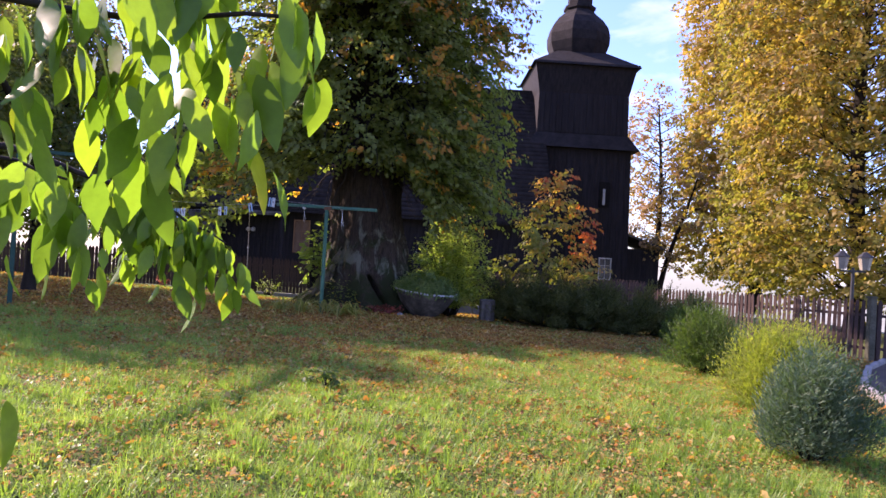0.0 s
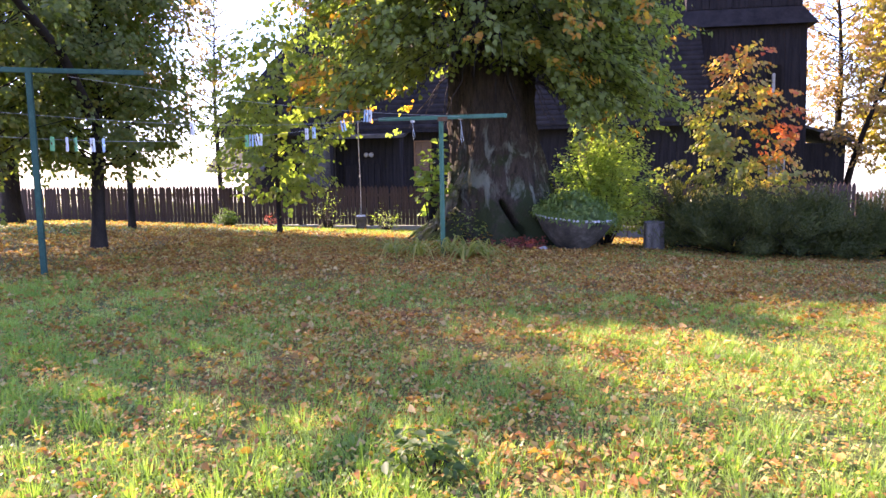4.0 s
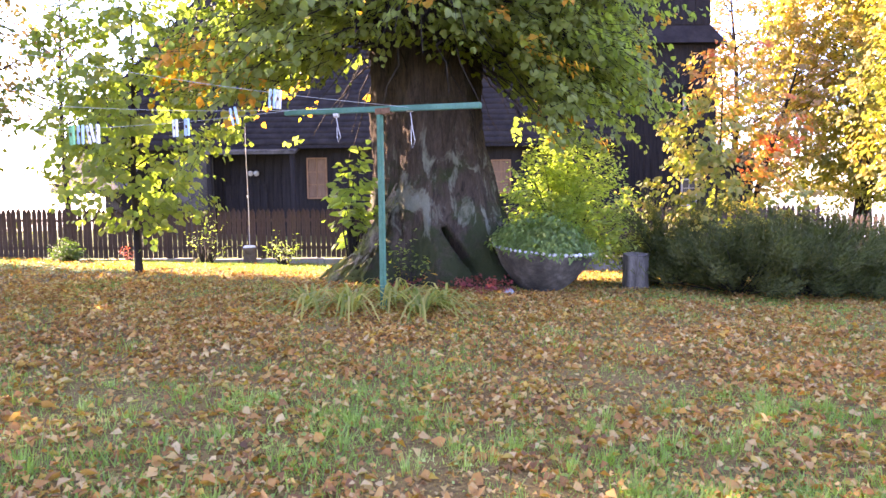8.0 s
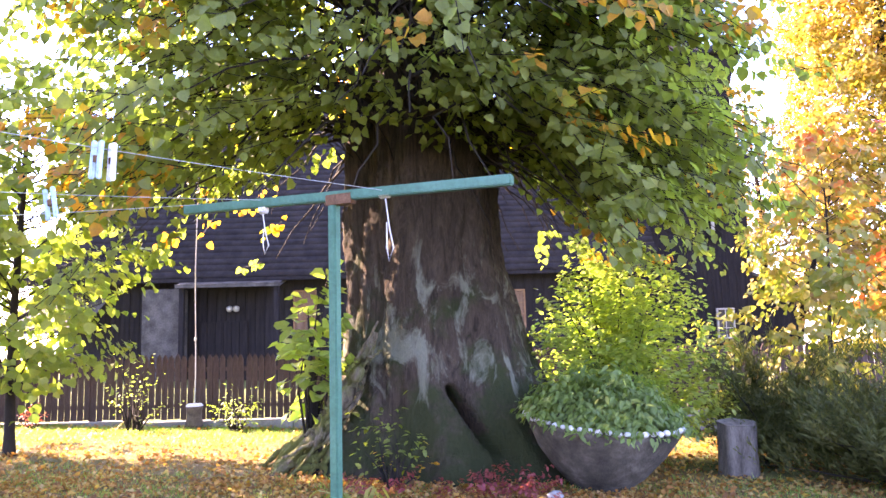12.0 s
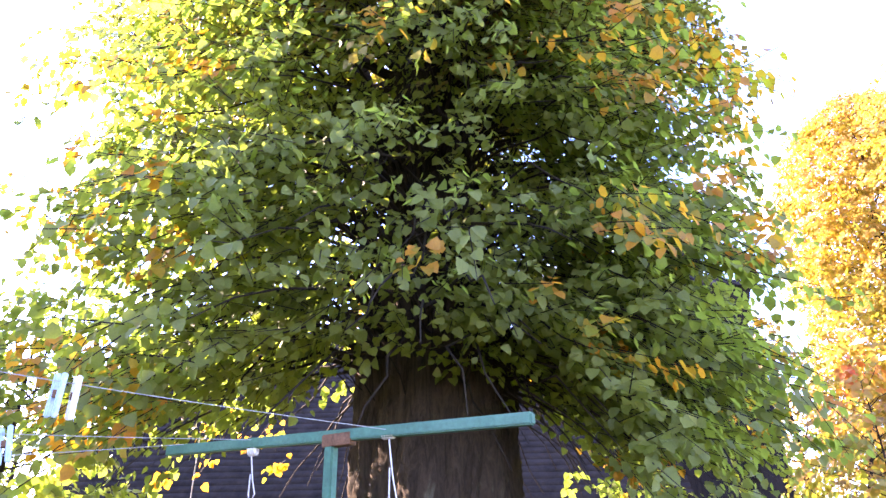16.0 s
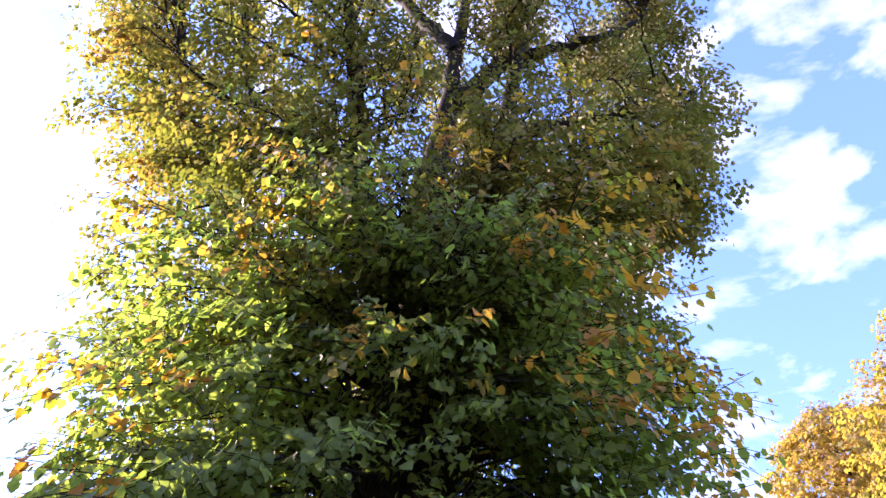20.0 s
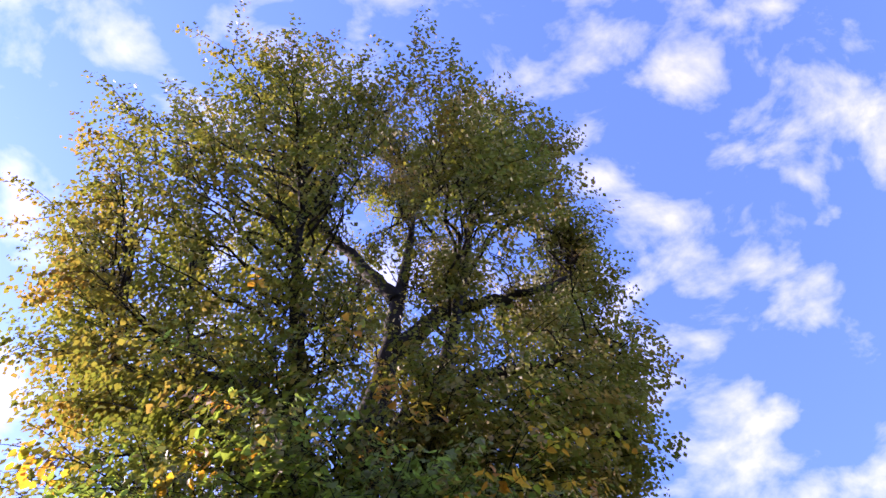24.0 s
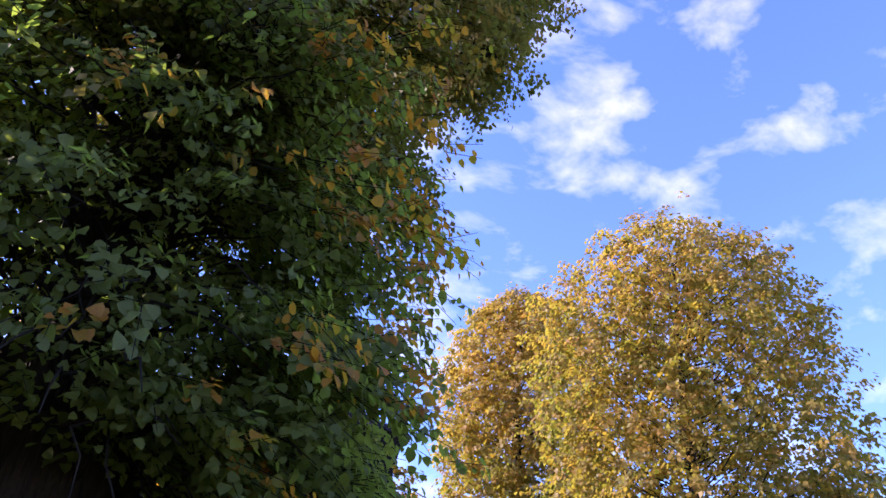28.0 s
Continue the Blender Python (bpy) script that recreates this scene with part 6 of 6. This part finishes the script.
# ---------------------------------------------------------------- lawn: blades and fallen leaves
def lawn_points(n, rng, x0, x1, y0, y1):
    x, y = rng.uniform(x0, x1, n), rng.uniform(y0, y1, n)
    edge = np.interp(y, [-16, -12, -9, -5, -1.8, 0.4, 2.4, 9], [6.1, 6.3, 7.1, 8.9, 11.1, 12.9, 15, 15])
    ok = (x < edge) & (np.hypot(x - TX0, y - TY0) > 1.55) & ((y < 8.4) | (x > 10.2))
    return x[ok], y[ok]


def build_grass():
    rng = np.random.default_rng(101)
    a = lawn_points(150000, rng, -15, 13, -20, 8.4)
    b = lawn_points(700000, rng, -7, 7.5, -17.5, -2.0)
    soft = rng.uniform(0, 1, len(b[1])) < np.interp(b[1] + 0.5 * np.sin(2 * b[0]), [-17.5, -14.5, -7.5, -2.5], [0, 1, 1, 0.1]) * np.interp(b[0] + 0.4 * np.sin(1.7 * b[1]), [-7, -3.5], [0, 1])
    b = (b[0][soft], b[1][soft])
    d = lawn_points(26000, rng, -6.5, -0.5, 5.6, 8.4)
    e = lawn_points(130000, rng, -5.0, 7.5, -6.0, 3.2)
    x, y = np.concatenate([a[0], b[0], d[0], e[0]]), np.concatenate([a[1], b[1], d[1], e[1]])
    keep = rng.uniform(0, 1, len(x)) > patch(x, y) * (0.48 + 0.48 * drifts(x, y))
    tuft = np.sin(x * 5.1 + 2 * np.sin(y * 3.3)) * np.sin(y * 4.7 + 1.3 * np.sin(x * 2.9))
    keep &= rng.uniform(-1.2, 1, len(x)) < tuft + 0.45
    x, y, tuft = x[keep], y[keep], tuft[keep]
    n = len(x)
    h = rng.uniform(0.022, 0.075, n) * (1 + 0.45 * tuft)
    az = rng.uniform(0, 2 * np.pi, n)
    ln = rng.uniform(0.2, 1.3, n)
    p = np.stack([x, y, gz(x, y) - 0.005], 1)
    w = np.stack([-np.sin(az), np.cos(az), 0 * az], 1) * rng.uniform(0.0025, 0.006, n)[:, None]
    tip = p + np.stack([np.cos(az) * ln * h, np.sin(az) * ln * h, h], 1)
    v = np.stack([p - w, p + w, tip], 1).reshape(-1, 3)
    f = np.arange(n * 3).reshape(-1, 3)
    # taller tussocks standing up out of the sward
    tx, ty = lawn_points(3200, rng, -4.5, 7.5, -14.5, -3.5)
    ok = rng.uniform(0, 1, len(tx)) > 0.8 * patch(tx, ty)
    tx, ty = np.repeat(tx[ok], 42), np.repeat(ty[ok], 42)
    k = len(tx)
    ta, tr = rng.uniform(0, 2 * np.pi, k), np.abs(rng.normal(0, 0.045, k))
    tx, ty = tx + tr * np.cos(ta), ty + tr * np.sin(ta)
    th = rng.uniform(0.05, 0.125, k)
    tp = np.stack([tx, ty, gz(tx, ty) - 0.005], 1)
    tw = np.stack([-np.sin(ta), np.cos(ta), 0 * ta], 1) * rng.uniform(0.0022, 0.0045, k)[:, None]
    lean = rng.uniform(0.1, 0.9, k)
    tt = tp + np.stack([np.cos(ta) * lean * th, np.sin(ta) * lean * th, th], 1)
    v = np.concatenate([v, np.stack([tp - tw, tp + tw, tt], 1).reshape(-1, 3)])
    n += k
    f = np.arange(n * 3).reshape(-1, 3)
    # low clover and plantain leaflets between the blades
    lx, ly = lawn_points(150000, rng, -5, 7.5, -15.5, -3.0)
    ok = (rng.uniform(0, 1, len(lx)) > 0.8 * patch(lx, ly)) & (rng.uniform(0, 1, len(lx)) < np.interp(ly, [-15.5, -14, -12, -4], [0, 1, 1, 0.35]) * np.interp(lx, [-5, -3], [0, 1]))
    lx, ly = lx[ok], ly[ok]
    m = len(lx)
    la = rng.uniform(0, 2 * np.pi, m)
    lv, lf = leaves(np.stack([lx, ly, gz(lx, ly) + rng.uniform(0.008, 0.045, m)], 1), np.stack([np.cos(la), np.sin(la), rng.normal(0.1, 0.3, m)], 1), np.stack([rng.normal(0, 0.5, m), rng.normal(0, 0.5, m), np.ones(m)], 1), rng.uniform(0.014, 0.034, m), DIAMOND)
    tone = np.concatenate([np.repeat(rng.uniform(0, 1, n), 3), np.repeat(rng.uniform(0.1, 1, m), 4)])
    ob = link("grass", mesh_from("grass", np.concatenate([v, lv]), [f, lf + 3 * n], M_GRASS, tone))
    tagged(ob, "short green lawn grass in uneven tufts", "grass", kind="stuff")


def build_fallen():
    rng = np.random.default_rng(103)
    x, y = lawn_points(190000, rng, -15, 13, -18, 8.4)
    keep = rng.uniform(0, 1, len(x)) < (0.25 + 0.75 * patch(x, y)) * (0.5 + 0.5 * drifts(x, y)) * (1 - 0.75 * np.exp(-((y - 7.0) ** 2 / 1.6 + (x + 3.2) ** 2 / 7)))
    x2, y2 = lawn_points(80000, rng, -4.5, 7.5, -15.0, -5.0)
    drift = np.sin(x2 * 1.3 + 1.7 * np.sin(y2 * 0.9)) * np.sin(y2 * 1.6 + 0.8 * x2)
    thick = (rng.uniform(-1.1, 1, len(x2)) < drift + 0.35) & (rng.uniform(0, 1, len(x2)) < np.interp(x2, [-4.5, -2.5], [0, 1]))
    x2, y2 = x2[thick], y2[thick]

    def scatter(x, y, shape, size, lift, ripe):
        n = len(x)
        az = rng.uniform(0, 2 * np.pi, n)
        ax = np.stack([np.cos(az), np.sin(az), rng.normal(0, 0.3, n)], 1)
        fc = np.stack([rng.normal(0, 0.45, n), rng.normal(0, 0.45, n), np.ones(n)], 1)
        v, f = leaves(np.stack([x, y, gz(x, y) + rng.uniform(0.005, lift, n)], 1), ax, fc, size, shape)
        return v, f, np.repeat(ripe, len(shape))

    x3, y3 = lawn_points(80000, rng, -5, 7.5, -9.0, 3.0)
    under = rng.uniform(0, 1, len(x3)) < patch(x3, y3) * (0.2 + 0.8 * drifts(x3, y3))
    x, y = np.concatenate([x[keep], x3[under]]), np.concatenate([y[keep], y3[under]])
    n, m = len(x), len(x2)
    lime = rng.random(n) < np.where(np.arange(n) < int(keep.sum()), 0.45, 0.0)
    size = rng.uniform(0.038, 0.070, n) * rng.choice([0.6, 0.85, 1.15], n) * np.interp(y, [-9, -5], [0.95, 1.0])
    big = scatter(x[lime], y[lime], HEART * np.array([1.0, 1, 3.4]), size[lime], 0.045, rng.uniform(0, 1, int(lime.sum())))
    oval = scatter(x[~lime], y[~lime], DIAMOND * np.array([0.85, 1, 3.0]), size[~lime], 0.045, rng.uniform(0, 1, int((~lime).sum())))
    # small pale leaves; their cream also paints sun glints on the clover
    fine = scatter(x2, y2, DIAMOND * np.array([1, 1, 2.5]), rng.uniform(0.014, 0.036, m), 0.05, np.where(rng.random(m) < 0.65, rng.uniform(0.62, 0.80, m), rng.uniform(0, 1, m)))
    me = mesh_from("fallen_leaves", np.concatenate([big[0], oval[0], fine[0]]), [big[1], oval[1] + len(big[0]), fine[1] + len(big[0]) + len(oval[0])], M_FALLEN, np.concatenate([big[2], oval[2], fine[2]]))
    ob = smooth(link("fallen_leaves", me))
    tagged(ob, "scattered curled brown orange and yellow fallen leaves", "leaf litter", kind="stuff")


build_grass()
build_fallen()
